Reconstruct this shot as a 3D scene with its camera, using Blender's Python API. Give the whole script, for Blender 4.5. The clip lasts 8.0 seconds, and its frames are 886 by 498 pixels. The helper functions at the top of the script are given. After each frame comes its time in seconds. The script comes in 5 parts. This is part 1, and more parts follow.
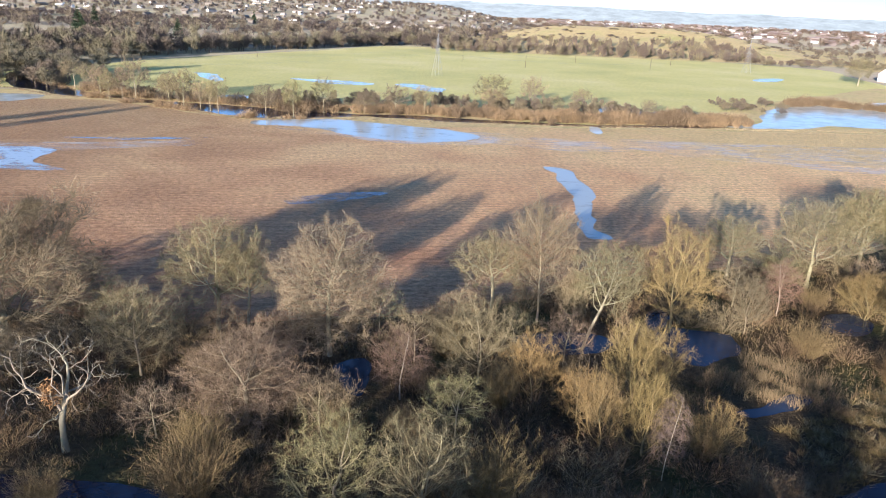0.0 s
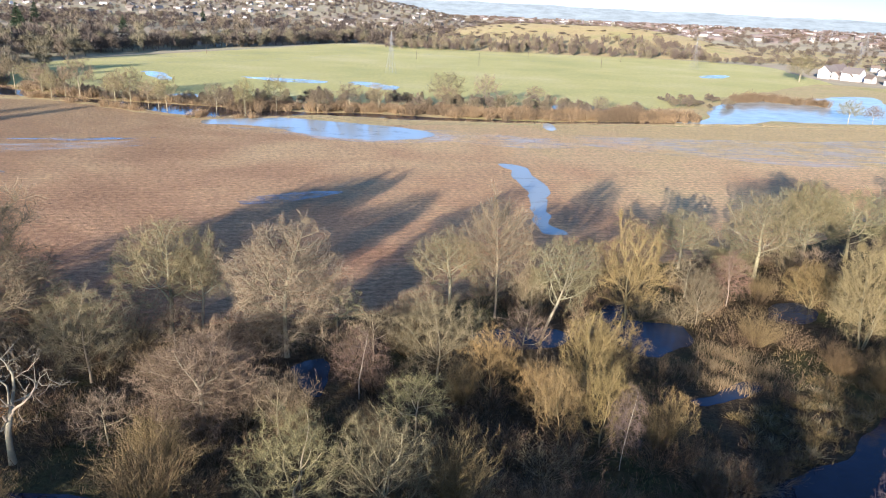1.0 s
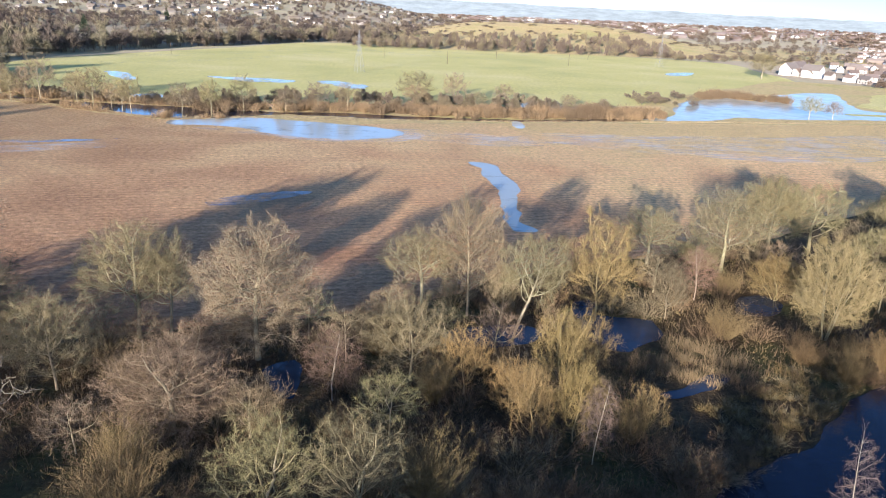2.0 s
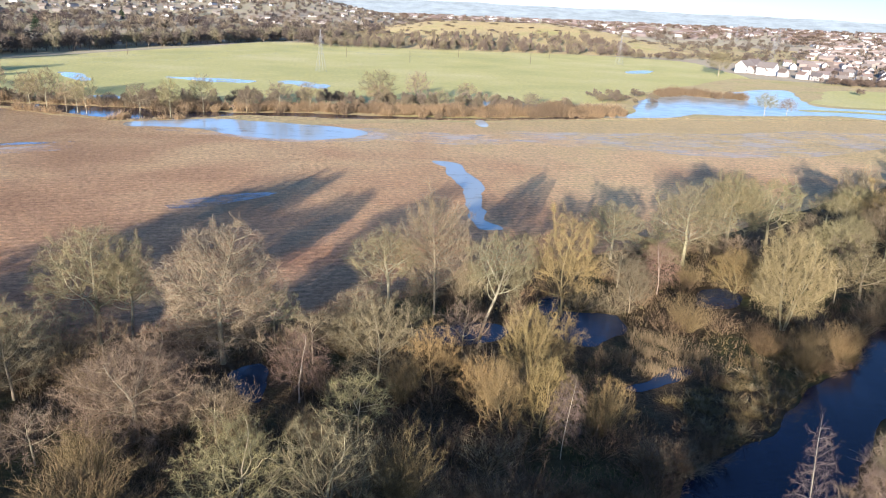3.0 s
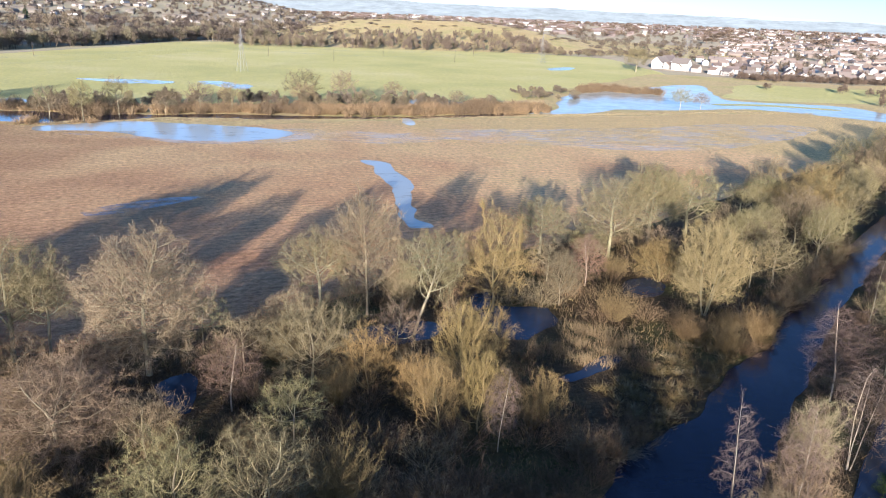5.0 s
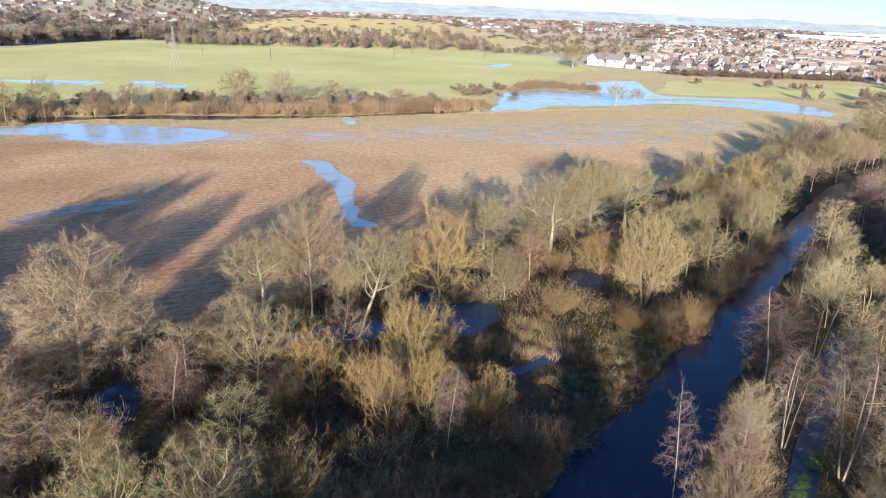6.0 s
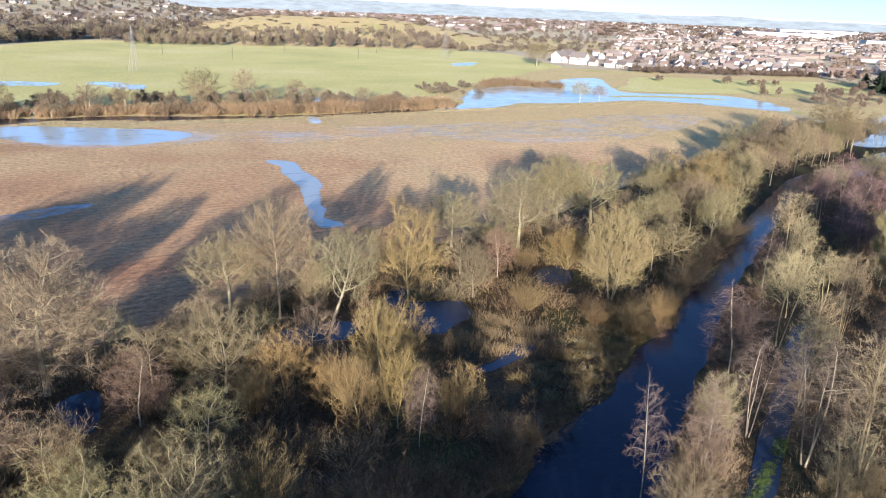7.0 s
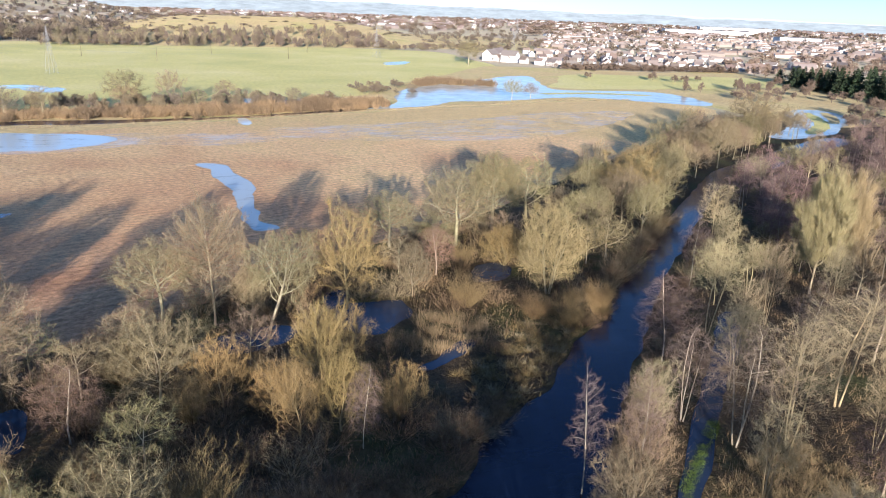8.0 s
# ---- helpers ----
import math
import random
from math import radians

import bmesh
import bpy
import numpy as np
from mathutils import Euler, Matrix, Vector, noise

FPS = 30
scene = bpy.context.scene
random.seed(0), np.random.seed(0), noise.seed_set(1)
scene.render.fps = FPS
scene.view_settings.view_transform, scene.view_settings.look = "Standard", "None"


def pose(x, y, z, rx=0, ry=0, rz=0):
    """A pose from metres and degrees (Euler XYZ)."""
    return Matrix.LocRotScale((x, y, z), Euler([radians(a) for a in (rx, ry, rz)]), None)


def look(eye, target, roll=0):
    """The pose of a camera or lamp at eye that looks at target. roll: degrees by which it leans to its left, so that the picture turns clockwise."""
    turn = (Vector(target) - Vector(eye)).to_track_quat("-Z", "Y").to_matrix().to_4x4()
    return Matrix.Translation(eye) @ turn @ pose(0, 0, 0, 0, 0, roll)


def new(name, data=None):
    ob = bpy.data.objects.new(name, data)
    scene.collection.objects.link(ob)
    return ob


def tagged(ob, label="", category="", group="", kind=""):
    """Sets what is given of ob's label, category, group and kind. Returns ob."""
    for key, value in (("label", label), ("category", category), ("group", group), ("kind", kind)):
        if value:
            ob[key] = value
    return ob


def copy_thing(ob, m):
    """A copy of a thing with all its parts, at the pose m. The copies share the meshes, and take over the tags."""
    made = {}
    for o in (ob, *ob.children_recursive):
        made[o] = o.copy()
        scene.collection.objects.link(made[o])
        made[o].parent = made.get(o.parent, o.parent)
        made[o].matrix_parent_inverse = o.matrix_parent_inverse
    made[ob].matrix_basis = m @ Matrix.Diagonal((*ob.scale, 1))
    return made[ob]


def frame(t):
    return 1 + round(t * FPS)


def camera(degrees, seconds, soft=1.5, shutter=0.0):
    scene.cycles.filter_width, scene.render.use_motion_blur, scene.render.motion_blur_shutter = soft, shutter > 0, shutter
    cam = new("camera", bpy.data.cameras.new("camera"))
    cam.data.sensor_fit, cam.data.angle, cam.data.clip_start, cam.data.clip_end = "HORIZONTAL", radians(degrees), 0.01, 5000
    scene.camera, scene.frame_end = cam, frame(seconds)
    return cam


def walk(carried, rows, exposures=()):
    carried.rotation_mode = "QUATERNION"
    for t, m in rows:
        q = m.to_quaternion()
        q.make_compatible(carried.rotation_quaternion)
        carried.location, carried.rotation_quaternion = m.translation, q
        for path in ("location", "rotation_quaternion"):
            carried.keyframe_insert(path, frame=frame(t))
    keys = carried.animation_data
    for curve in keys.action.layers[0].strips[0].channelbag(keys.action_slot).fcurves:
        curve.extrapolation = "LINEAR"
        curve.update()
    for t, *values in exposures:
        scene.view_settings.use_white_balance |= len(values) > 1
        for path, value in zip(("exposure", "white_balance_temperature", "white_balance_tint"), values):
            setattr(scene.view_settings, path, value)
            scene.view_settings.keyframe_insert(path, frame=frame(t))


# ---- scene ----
# A hovering drone turns to the right over a wooded river bank, flooded fields and a far town.
cam = camera(64.65, 8.0, soft=1.05)
EYE = Vector((0.0, 0.0, 42.0))
TURNS = ((0.0, 0.0, -19.05, 2.36), (0.5, 1.84, -19.07, 2.49), (1.0, 3.72, -19.08, 2.52), (1.5, 5.00, -19.11, 2.51),
         (1.7, 5.42, -19.10, 2.50), (2.8, 8.66, -19.06, 2.44), (3.0, 9.17, -19.04, 2.43), (3.5, 10.33, -19.03, 2.37),
         (4.0, 11.41, -19.00, 2.36), (4.2, 11.80, -18.99, 2.37), (5.3, 16.81, -18.90, 2.41), (5.5, 17.93, -18.88, 2.41),
         (6.0, 19.91, -18.91, 2.34), (6.5, 21.20, -18.94, 2.28), (7.0, 22.68, -18.94, 2.22), (7.5, 25.69, -18.89, 2.24),
         (8.0, 28.03, -18.83, 2.14))


def heading(turn, pitch, roll):
    a, p = radians(turn), radians(pitch)
    way = Vector((math.sin(a) * math.cos(p), math.cos(a) * math.cos(p), math.sin(p)))
    return look(EYE, EYE + 10 * way, roll)


walk(cam, [(t, heading(a, p, r)) for t, a, p, r in TURNS], exposures=((0.0, 1.42, 5920.0, 14.5), (8.0, 1.42, 5920.0, 14.5)))

# ---- light: a low winter sun behind the camera and a pale sky ----
SUN_UP, SUN_BEARING = radians(10.0), radians(205.5)
world = bpy.data.worlds.new("world")
scene.world = world
world.use_nodes = True
sky = world.node_tree.nodes.new("ShaderNodeTexSky")
sky.sky_type, sky.sun_disc = "NISHITA", False
sky.sun_elevation, sky.sun_rotation = SUN_UP, 2 * math.pi - SUN_BEARING
sky.air_density, sky.dust_density, sky.ozone_density = 0.75, 0.1, 1.6
cool = world.node_tree.nodes.new("ShaderNodeMix")
cool.data_type, cool.blend_type = "RGBA", "MULTIPLY"
cool.inputs[0].default_value, cool.inputs[7].default_value = 1.0, (0.82, 1.00, 1.28, 1.0)
world.node_tree.links.new(sky.outputs[0], cool.inputs[6])
world.node_tree.links.new(cool.outputs[2], world.node_tree.nodes["Background"].inputs[0])
world.node_tree.nodes["Background"].inputs[1].default_value = 0.088
sun_data = bpy.data.lights.new("sun", "SUN")
sun_data.energy, sun_data.angle, sun_data.color = 5.0, radians(0.55), (1.0, 0.90, 0.76)
sun = new("sun", sun_data)
sun_way = Vector((math.sin(SUN_BEARING) * math.cos(SUN_UP), math.cos(SUN_BEARING) * math.cos(SUN_UP), math.sin(SUN_UP)))
sun.matrix_world = look(sun_way * 300, (0, 0, 0))


# ---- materials ----
def material(name):
    m = bpy.data.materials.new(name)
    m.use_nodes = True
    return m, m.node_tree.nodes, m.node_tree.links, m.node_tree.nodes["Principled BSDF"]


def noise_node(nodes, links, where, scale, detail=5.0, rough=0.6, distort=0.0):
    n = nodes.new("ShaderNodeTexNoise")
    n.inputs["Scale"].default_value, n.inputs["Detail"].default_value = scale, detail
    n.inputs["Roughness"].default_value, n.inputs["Distortion"].default_value = rough, distort
    links.new(where, n.inputs["Vector"])
    return n.outputs["Fac"]


def ramp_node(nodes, links, fac, stops):
    r = nodes.new("ShaderNodeValToRGB")
    while len(r.color_ramp.elements) < len(stops):
        r.color_ramp.elements.new(0.5)
    for e, (p, c) in zip(r.color_ramp.elements, stops):
        e.position, e.color = p, (*c, 1.0)
    links.new(fac, r.inputs["Fac"])
    return r.outputs["Color"]


def mix_node(nodes, links, fac, a, b, kind="MIX"):
    m = nodes.new("ShaderNodeMix")
    m.data_type, m.blend_type = "RGBA", kind
    for value, slot in ((fac, 0), (a, 6), (b, 7)):
        if isinstance(value, (int, float)):
            m.inputs[slot].default_value = value
        elif isinstance(value, tuple):
            m.inputs[slot].default_value = (*value, 1.0)
        else:
            links.new(value, m.inputs[slot])
    return m.outputs[2]


def math_node(nodes, links, op, a, b=0.0):
    m = nodes.new("ShaderNodeMath")
    m.operation = op
    for value, slot in ((a, 0), (b, 1)):
        if isinstance(value, (int, float)):
            m.inputs[slot].default_value = value
        else:
            links.new(value, m.inputs[slot])
    return m.outputs[0]


def place_node(nodes):
    return nodes.new("ShaderNodeNewGeometry").outputs["Position"]


def bump_node(nodes, links, height, strength, distance, target):
    b = nodes.new("ShaderNodeBump")
    b.inputs["Strength"].default_value, b.inputs["Distance"].default_value = strength, distance
    links.new(height, b.inputs["Height"])
    links.new(b.outputs[0], target.inputs["Normal"])


def two_scale(name, coarse, fine, coarse_scale, fine_scale, rough=0.9, bump=0.0, depth=0.1, detail=6.0, fuzz=None, fuzz_weight=0.085):
    """A matt surface with stains at one scale and grain at another."""
    m, nodes, links, bsdf = material(name)
    at = place_node(nodes)
    big = ramp_node(nodes, links, noise_node(nodes, links, at, coarse_scale, detail), coarse)
    small = noise_node(nodes, links, at, fine_scale, 4.0)
    tint = ramp_node(nodes, links, small, fine)
    links.new(mix_node(nodes, links, 1.0, big, tint, "MULTIPLY"), bsdf.inputs["Base Color"])
    bsdf.inputs["Roughness"].default_value = rough
    bsdf.inputs["Specular IOR Level"].default_value = 0.15
    if bump:
        bump_node(nodes, links, small, bump, depth, bsdf)
    if fuzz:
        bsdf.inputs["Sheen Weight"].default_value, bsdf.inputs["Sheen Roughness"].default_value = fuzz_weight, 0.5
        bsdf.inputs["Sheen Tint"].default_value = (*fuzz, 1.0)
    return m


def twig_material(name, dark, light, spread=0.45):
    """Bark or twigs: each tree takes its own tone, each twig varies a little."""
    m, nodes, links, bsdf = material(name)
    info = nodes.new("ShaderNodeObjectInfo").outputs["Random"]
    isle = nodes.new("ShaderNodeNewGeometry").outputs["Random Per Island"]
    at = nodes.new("ShaderNodeTexCoord").outputs["Object"]
    grain = noise_node(nodes, links, at, 1.3, 4.0)
    tone = math_node(nodes, links, "ADD", math_node(nodes, links, "MULTIPLY", isle, spread),
                     math_node(nodes, links, "MULTIPLY", grain, 1.0 - spread))
    colour = ramp_node(nodes, links, tone, ((0.15, dark), (0.8, light)))
    shade = ramp_node(nodes, links, info, ((0.0, (0.72, 0.70, 0.70)), (1.0, (1.12, 1.1, 1.0))))
    hue = ramp_node(nodes, links, math_node(nodes, links, "FRACT", math_node(nodes, links, "MULTIPLY", info, 7.3)), ((0.0, (1.06, 0.98, 0.96)), (0.5, (1.0, 1.0, 1.0)), (1.0, (0.95, 0.985, 0.91))))
    colour = mix_node(nodes, links, 1.0, colour, hue, "MULTIPLY")
    links.new(mix_node(nodes, links, 1.0, colour, shade, "MULTIPLY"), bsdf.inputs["Base Color"])
    bsdf.inputs["Roughness"].default_value = 0.85
    bsdf.inputs["Specular IOR Level"].default_value = 0.2
    return m


def water_material(name, tint, ripple, scale, rough=0.04):
    m, nodes, links, bsdf = material(name)
    at = place_node(nodes)
    bed = noise_node(nodes, links, at, 0.12, 4.0)
    links.new(ramp_node(nodes, links, bed, ((0.3, tint), (0.7, tuple(1.7 * c for c in tint)))), bsdf.inputs["Base Color"])
    bsdf.inputs["Roughness"].default_value = rough
    bsdf.inputs["IOR"].default_value = 1.33
    stretch = nodes.new("ShaderNodeMapping")
    stretch.inputs["Scale"].default_value = (1.0, 1.6, 1.0)
    links.new(at, stretch.inputs["Vector"])
    bump_node(nodes, links, noise_node(nodes, links, stretch.outputs[0], scale, 3.0, 0.55, 0.6), ripple, 0.05, bsdf)
    return m


def field_material():
    """Harvested stubble with drill rows, worn patches and clods."""
    m, nodes, links, bsdf = material("stubble_soil")
    at = place_node(nodes)
    turn = nodes.new("ShaderNodeMapping")
    turn.inputs["Rotation"].default_value = (0, 0, radians(-8))
    links.new(at, turn.inputs["Vector"])
    rows = nodes.new("ShaderNodeTexWave")
    rows.bands_direction, rows.wave_profile = "Y", "SIN"
    rows.inputs["Scale"].default_value, rows.inputs["Distortion"].default_value = 0.15, 4.0
    rows.inputs["Detail"].default_value, rows.inputs["Detail Scale"].default_value = 3.0, 0.35
    links.new(turn.outputs[0], rows.inputs["Vector"])
    stretch = nodes.new("ShaderNodeMapping")
    stretch.inputs["Scale"].default_value = (0.3, 2.2, 1.0)
    links.new(turn.outputs[0], stretch.inputs["Vector"])
    streak = noise_node(nodes, links, stretch.outputs[0], 0.16, 6.0, 0.75)
    tufts = nodes.new("ShaderNodeMapping")
    tufts.inputs["Scale"].default_value, tufts.inputs["Rotation"].default_value = (0.6, 0.8, 1.0), (0, 0, radians(-8))
    links.new(at, tufts.inputs["Vector"])
    clod = noise_node(nodes, links, tufts.outputs[0], 1.3, 5.0, 0.8)
    patch = noise_node(nodes, links, at, 0.02, 5.0, 0.6, 0.5)
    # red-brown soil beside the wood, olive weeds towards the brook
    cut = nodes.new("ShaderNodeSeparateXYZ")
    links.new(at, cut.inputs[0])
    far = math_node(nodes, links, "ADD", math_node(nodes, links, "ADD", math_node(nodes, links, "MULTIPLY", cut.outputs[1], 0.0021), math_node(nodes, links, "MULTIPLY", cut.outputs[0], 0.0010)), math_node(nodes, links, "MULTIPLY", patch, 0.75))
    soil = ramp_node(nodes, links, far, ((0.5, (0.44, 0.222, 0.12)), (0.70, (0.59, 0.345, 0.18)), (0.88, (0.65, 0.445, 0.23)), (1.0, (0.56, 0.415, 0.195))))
    # darker towards low x, lighter towards high x, broken up by the patch noise
    toned = math_node(nodes, links, "ADD", math_node(nodes, links, "MULTIPLY", cut.outputs[0], 0.004), patch)
    soil = mix_node(nodes, links, 1.0, soil, ramp_node(nodes, links, toned, ((-0.0, (0.60, 0.60, 0.58)), (0.45, (0.93, 0.93, 0.92)), (1.0, (1.18, 1.16, 1.14)))), "MULTIPLY")
    soil = mix_node(nodes, links, 1.0, soil, ramp_node(nodes, links, rows.outputs["Fac"], ((0.15, (0.92, 0.915, 0.91)), (0.7, (1.045, 1.045, 1.045)))), "MULTIPLY")
    soil = mix_node(nodes, links, 1.0, soil, ramp_node(nodes, links, streak, ((0.32, (0.90, 0.885, 0.875)), (0.68, (1.07, 1.07, 1.06)))), "MULTIPLY")
    soil = mix_node(nodes, links, 1.0, soil, ramp_node(nodes, links, clod, ((0.34, (0.50, 0.48, 0.46)), (0.66, (1.42, 1.42, 1.40)))), "MULTIPLY")
    links.new(soil, bsdf.inputs["Base Color"])
    bsdf.inputs["Roughness"].default_value = 0.95
    bsdf.inputs["Specular IOR Level"].default_value = 0.1
    bsdf.inputs["Sheen Weight"].default_value, bsdf.inputs["Sheen Roughness"].default_value = 0.075, 0.5
    bsdf.inputs["Sheen Tint"].default_value = (1.0, 0.74, 0.45, 1.0)
    bump_node(nodes, links, math_node(nodes, links, "ADD", clod, math_node(nodes, links, "MULTIPLY", streak, 0.4)), 1.0, 0.36, bsdf)
    return m


GRASS_FIELD = two_scale("winter_grass", ((0.3, (0.44, 0.405, 0.125)), (0.5, (0.57, 0.495, 0.165)), (0.72, (0.67, 0.57, 0.25))),
                        ((0.3, (0.75, 0.75, 0.75)), (0.7, (1.1, 1.1, 1.1))), 0.012, 0.5, 0.9, 1.0, 0.6, fuzz=(0.95, 0.9, 0.45))
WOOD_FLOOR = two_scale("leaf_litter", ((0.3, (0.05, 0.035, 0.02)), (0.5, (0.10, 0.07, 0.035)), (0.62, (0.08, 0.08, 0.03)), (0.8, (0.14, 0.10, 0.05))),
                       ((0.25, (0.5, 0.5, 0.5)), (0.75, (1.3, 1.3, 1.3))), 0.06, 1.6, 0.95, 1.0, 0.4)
FARMLAND = two_scale("scrub_farmland", ((0.3, (0.22, 0.165, 0.11)), (0.45, (0.31, 0.245, 0.15)), (0.56, (0.33, 0.29, 0.145)), (0.7, (0.42, 0.34, 0.21))),
                     ((0.3, (0.75, 0.75, 0.75)), (0.7, (1.15, 1.15, 1.15))), 0.006, 0.05, 0.95, 0.6, 0.8, fuzz=(0.9, 0.78, 0.6))
ROUGH_GRASS = two_scale("rough_grass", ((0.3, (0.41, 0.295, 0.13)), (0.5, (0.49, 0.37, 0.165)), (0.7, (0.36, 0.335, 0.10))),
                        ((0.3, (0.7, 0.7, 0.7)), (0.7, (1.2, 1.2, 1.2))), 0.02, 0.4, 0.95, 1.0, 0.6, fuzz=(1.0, 0.8, 0.45))
STUBBLE = field_material()
def wet_material(name, lo, hi, most, stretch, tone, rough, gloss):
    """Shallow water, or a painted pale sheen, through which stubble or grass still shows."""
    m, nodes, links, bsdf = material(name)
    at = place_node(nodes)
    turn = nodes.new("ShaderNodeMapping")
    turn.inputs["Rotation"].default_value, turn.inputs["Scale"].default_value = (0, 0, radians(-12)), (stretch, 1.0, 1.0)
    links.new(at, turn.inputs["Vector"])
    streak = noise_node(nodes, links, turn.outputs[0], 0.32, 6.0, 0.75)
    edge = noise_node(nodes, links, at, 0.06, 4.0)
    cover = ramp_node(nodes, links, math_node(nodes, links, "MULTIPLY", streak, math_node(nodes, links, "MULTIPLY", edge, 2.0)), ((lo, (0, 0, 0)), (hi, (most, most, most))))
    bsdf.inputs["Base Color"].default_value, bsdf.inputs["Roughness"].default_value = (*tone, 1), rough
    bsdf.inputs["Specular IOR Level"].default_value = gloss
    bsdf.inputs["IOR"].default_value = 1.33
    clear = nodes.new("ShaderNodeBsdfTransparent")
    mix = nodes.new("ShaderNodeMixShader")
    links.new(cover, mix.inputs[0])
    links.new(clear.outputs[0], mix.inputs[1])
    links.new(bsdf.outputs[0], mix.inputs[2])
    links.new(mix.outputs[0], nodes["Material Output"].inputs[0])
    return m


# matt pale tone, hardly any gloss: the sky's sheen painted on soaked stubble
PAINTED_SHEEN = wet_material("wet_stubble", 0.36, 0.70, 0.45, 0.2, (0.86, 0.80, 0.71), 0.8, 0.1)
SHALLOW = wet_material("shallow_flood", 0.30, 0.50, 0.95, 0.55, (0.43, 0.415, 0.345), 0.12, 0.5)
FLOODED = wet_material("flooded_stubble", 0.18, 0.42, 1.0, 0.22, (0.44, 0.445, 0.37), 0.12, 0.5)
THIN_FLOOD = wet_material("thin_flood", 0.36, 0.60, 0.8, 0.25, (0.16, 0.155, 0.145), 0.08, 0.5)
WATER = water_material("flood_water", (0.44, 0.445, 0.37), 0.05, 0.8, 0.12)
POOL = water_material("still_pool_water", (0.02, 0.03, 0.05), 0.03, 0.8)
RIVER = water_material("river_water", (0.004, 0.008, 0.02), 0.5, 0.7, 0.05)
OAK_BARK = twig_material("oak_bark", (0.18, 0.155, 0.10), (0.46, 0.41, 0.28))
OAK_TWIG = twig_material("oak_twigs", (0.102, 0.085, 0.042), (0.335, 0.285, 0.152))
GREY_TWIG = twig_material("grey_twigs", (0.108, 0.082, 0.049), (0.345, 0.272, 0.166))
WILLOW_TWIG = twig_material("willow_twigs", (0.13, 0.092, 0.039), (0.41, 0.297, 0.13))
WILLOW_BARK = twig_material("willow_bark", (0.20, 0.155, 0.08), (0.45, 0.36, 0.19))
BIRCH_TWIG = twig_material("birch_twigs", (0.07, 0.05, 0.042), (0.21, 0.156, 0.128))
BIRCH_BARK = twig_material("birch_bark", (0.20, 0.165, 0.12), (0.50, 0.44, 0.345))
BIRCH_LIMB = twig_material("birch_limbs", (0.115, 0.092, 0.074), (0.29, 0.242, 0.195))
POPLAR_TWIG = twig_material("poplar_twigs", (0.20, 0.155, 0.08), (0.38, 0.32, 0.19))
DEAD_BARK = twig_material("bare_dead_wood", (0.14, 0.115, 0.085), (0.42, 0.365, 0.28))
SHRUB_TWIG = twig_material("osier_stems", (0.105, 0.074, 0.036), (0.27, 0.198, 0.10))
BROWN_TWIG = twig_material("bramble_stems", (0.08, 0.052, 0.033), (0.27, 0.185, 0.105))
REED = twig_material("dry_reed", (0.112, 0.079, 0.047), (0.33, 0.242, 0.146))
GRASS_BLADE = twig_material("tussock_grass", (0.07, 0.06, 0.025), (0.29, 0.225, 0.105))
ALDER_LIMB = twig_material("alder_limbs", (0.15, 0.12, 0.07), (0.40, 0.335, 0.205))
STRAW = twig_material("bleached_straw", (0.19, 0.15, 0.09), (0.40, 0.33, 0.21))
ASH_LIMB = twig_material("ash_limbs", (0.15, 0.125, 0.08), (0.42, 0.355, 0.235))
PURPLE_TWIG = twig_material("purple_birch_twigs", (0.095, 0.062, 0.056), (0.28, 0.19, 0.17))
WILLOW_LIMB = twig_material("willow_limbs", (0.17, 0.122, 0.058), (0.43, 0.325, 0.16))
MOSS_BLADE = twig_material("mossy_grass", (0.05, 0.085, 0.018), (0.15, 0.21, 0.05))
CONIFER = twig_material("conifer_needles", (0.022, 0.036, 0.022), (0.055, 0.082, 0.042))
PALE_TWIG = twig_material("pale_twigs", (0.11, 0.092, 0.052), (0.36, 0.305, 0.185))
FAR_TWIG = twig_material("distant_twigs", (0.10, 0.076, 0.060), (0.26, 0.203, 0.155), 0.3)
FAR_DARK = twig_material("distant_dark_twigs", (0.065, 0.052, 0.045), (0.165, 0.13, 0.108), 0.3)
RED_TWIG = twig_material("red_birch_twigs", (0.11, 0.067, 0.048), (0.31, 0.20, 0.145))
BROAD_TWIG = twig_material("brown_ash_twigs", (0.098, 0.071, 0.049), (0.315, 0.24, 0.158))
FAR_GREY = twig_material("distant_grey_twigs", (0.11, 0.092, 0.062), (0.275, 0.235, 0.155), 0.3)
SCRUB_RED = twig_material("red_willow_scrub", (0.125, 0.09, 0.055), (0.36, 0.265, 0.16), 0.3)
DRY_LEAF = twig_material("dry_brown_leaves", (0.13, 0.065, 0.03), (0.34, 0.19, 0.09))
WHITE_WALL = two_scale("white_render", ((0.3, (0.60, 0.58, 0.55)), (0.7, (0.74, 0.72, 0.69))), ((0.3, (0.92, 0.92, 0.92)), (0.7, (1, 1, 1))), 0.05, 1.5, 0.85)
BRICK_WALL = two_scale("pale_brick", ((0.3, (0.39, 0.345, 0.305)), (0.7, (0.50, 0.45, 0.40))), ((0.3, (0.9, 0.9, 0.9)), (0.7, (1, 1, 1))), 0.05, 1.5, 0.85)
RED_ROOF = twig_material("clay_tiles", (0.15, 0.115, 0.10), (0.255, 0.20, 0.175))
GREY_ROOF = twig_material("slate_tiles", (0.155, 0.132, 0.122), (0.265, 0.23, 0.215))
STEEL = two_scale("galvanised_steel", ((0.3, (0.18, 0.18, 0.18)), (0.7, (0.25, 0.25, 0.25))), ((0.3, (0.9, 0.9, 0.9)), (0.7, (1, 1, 1))), 0.3, 3.0, 0.5)
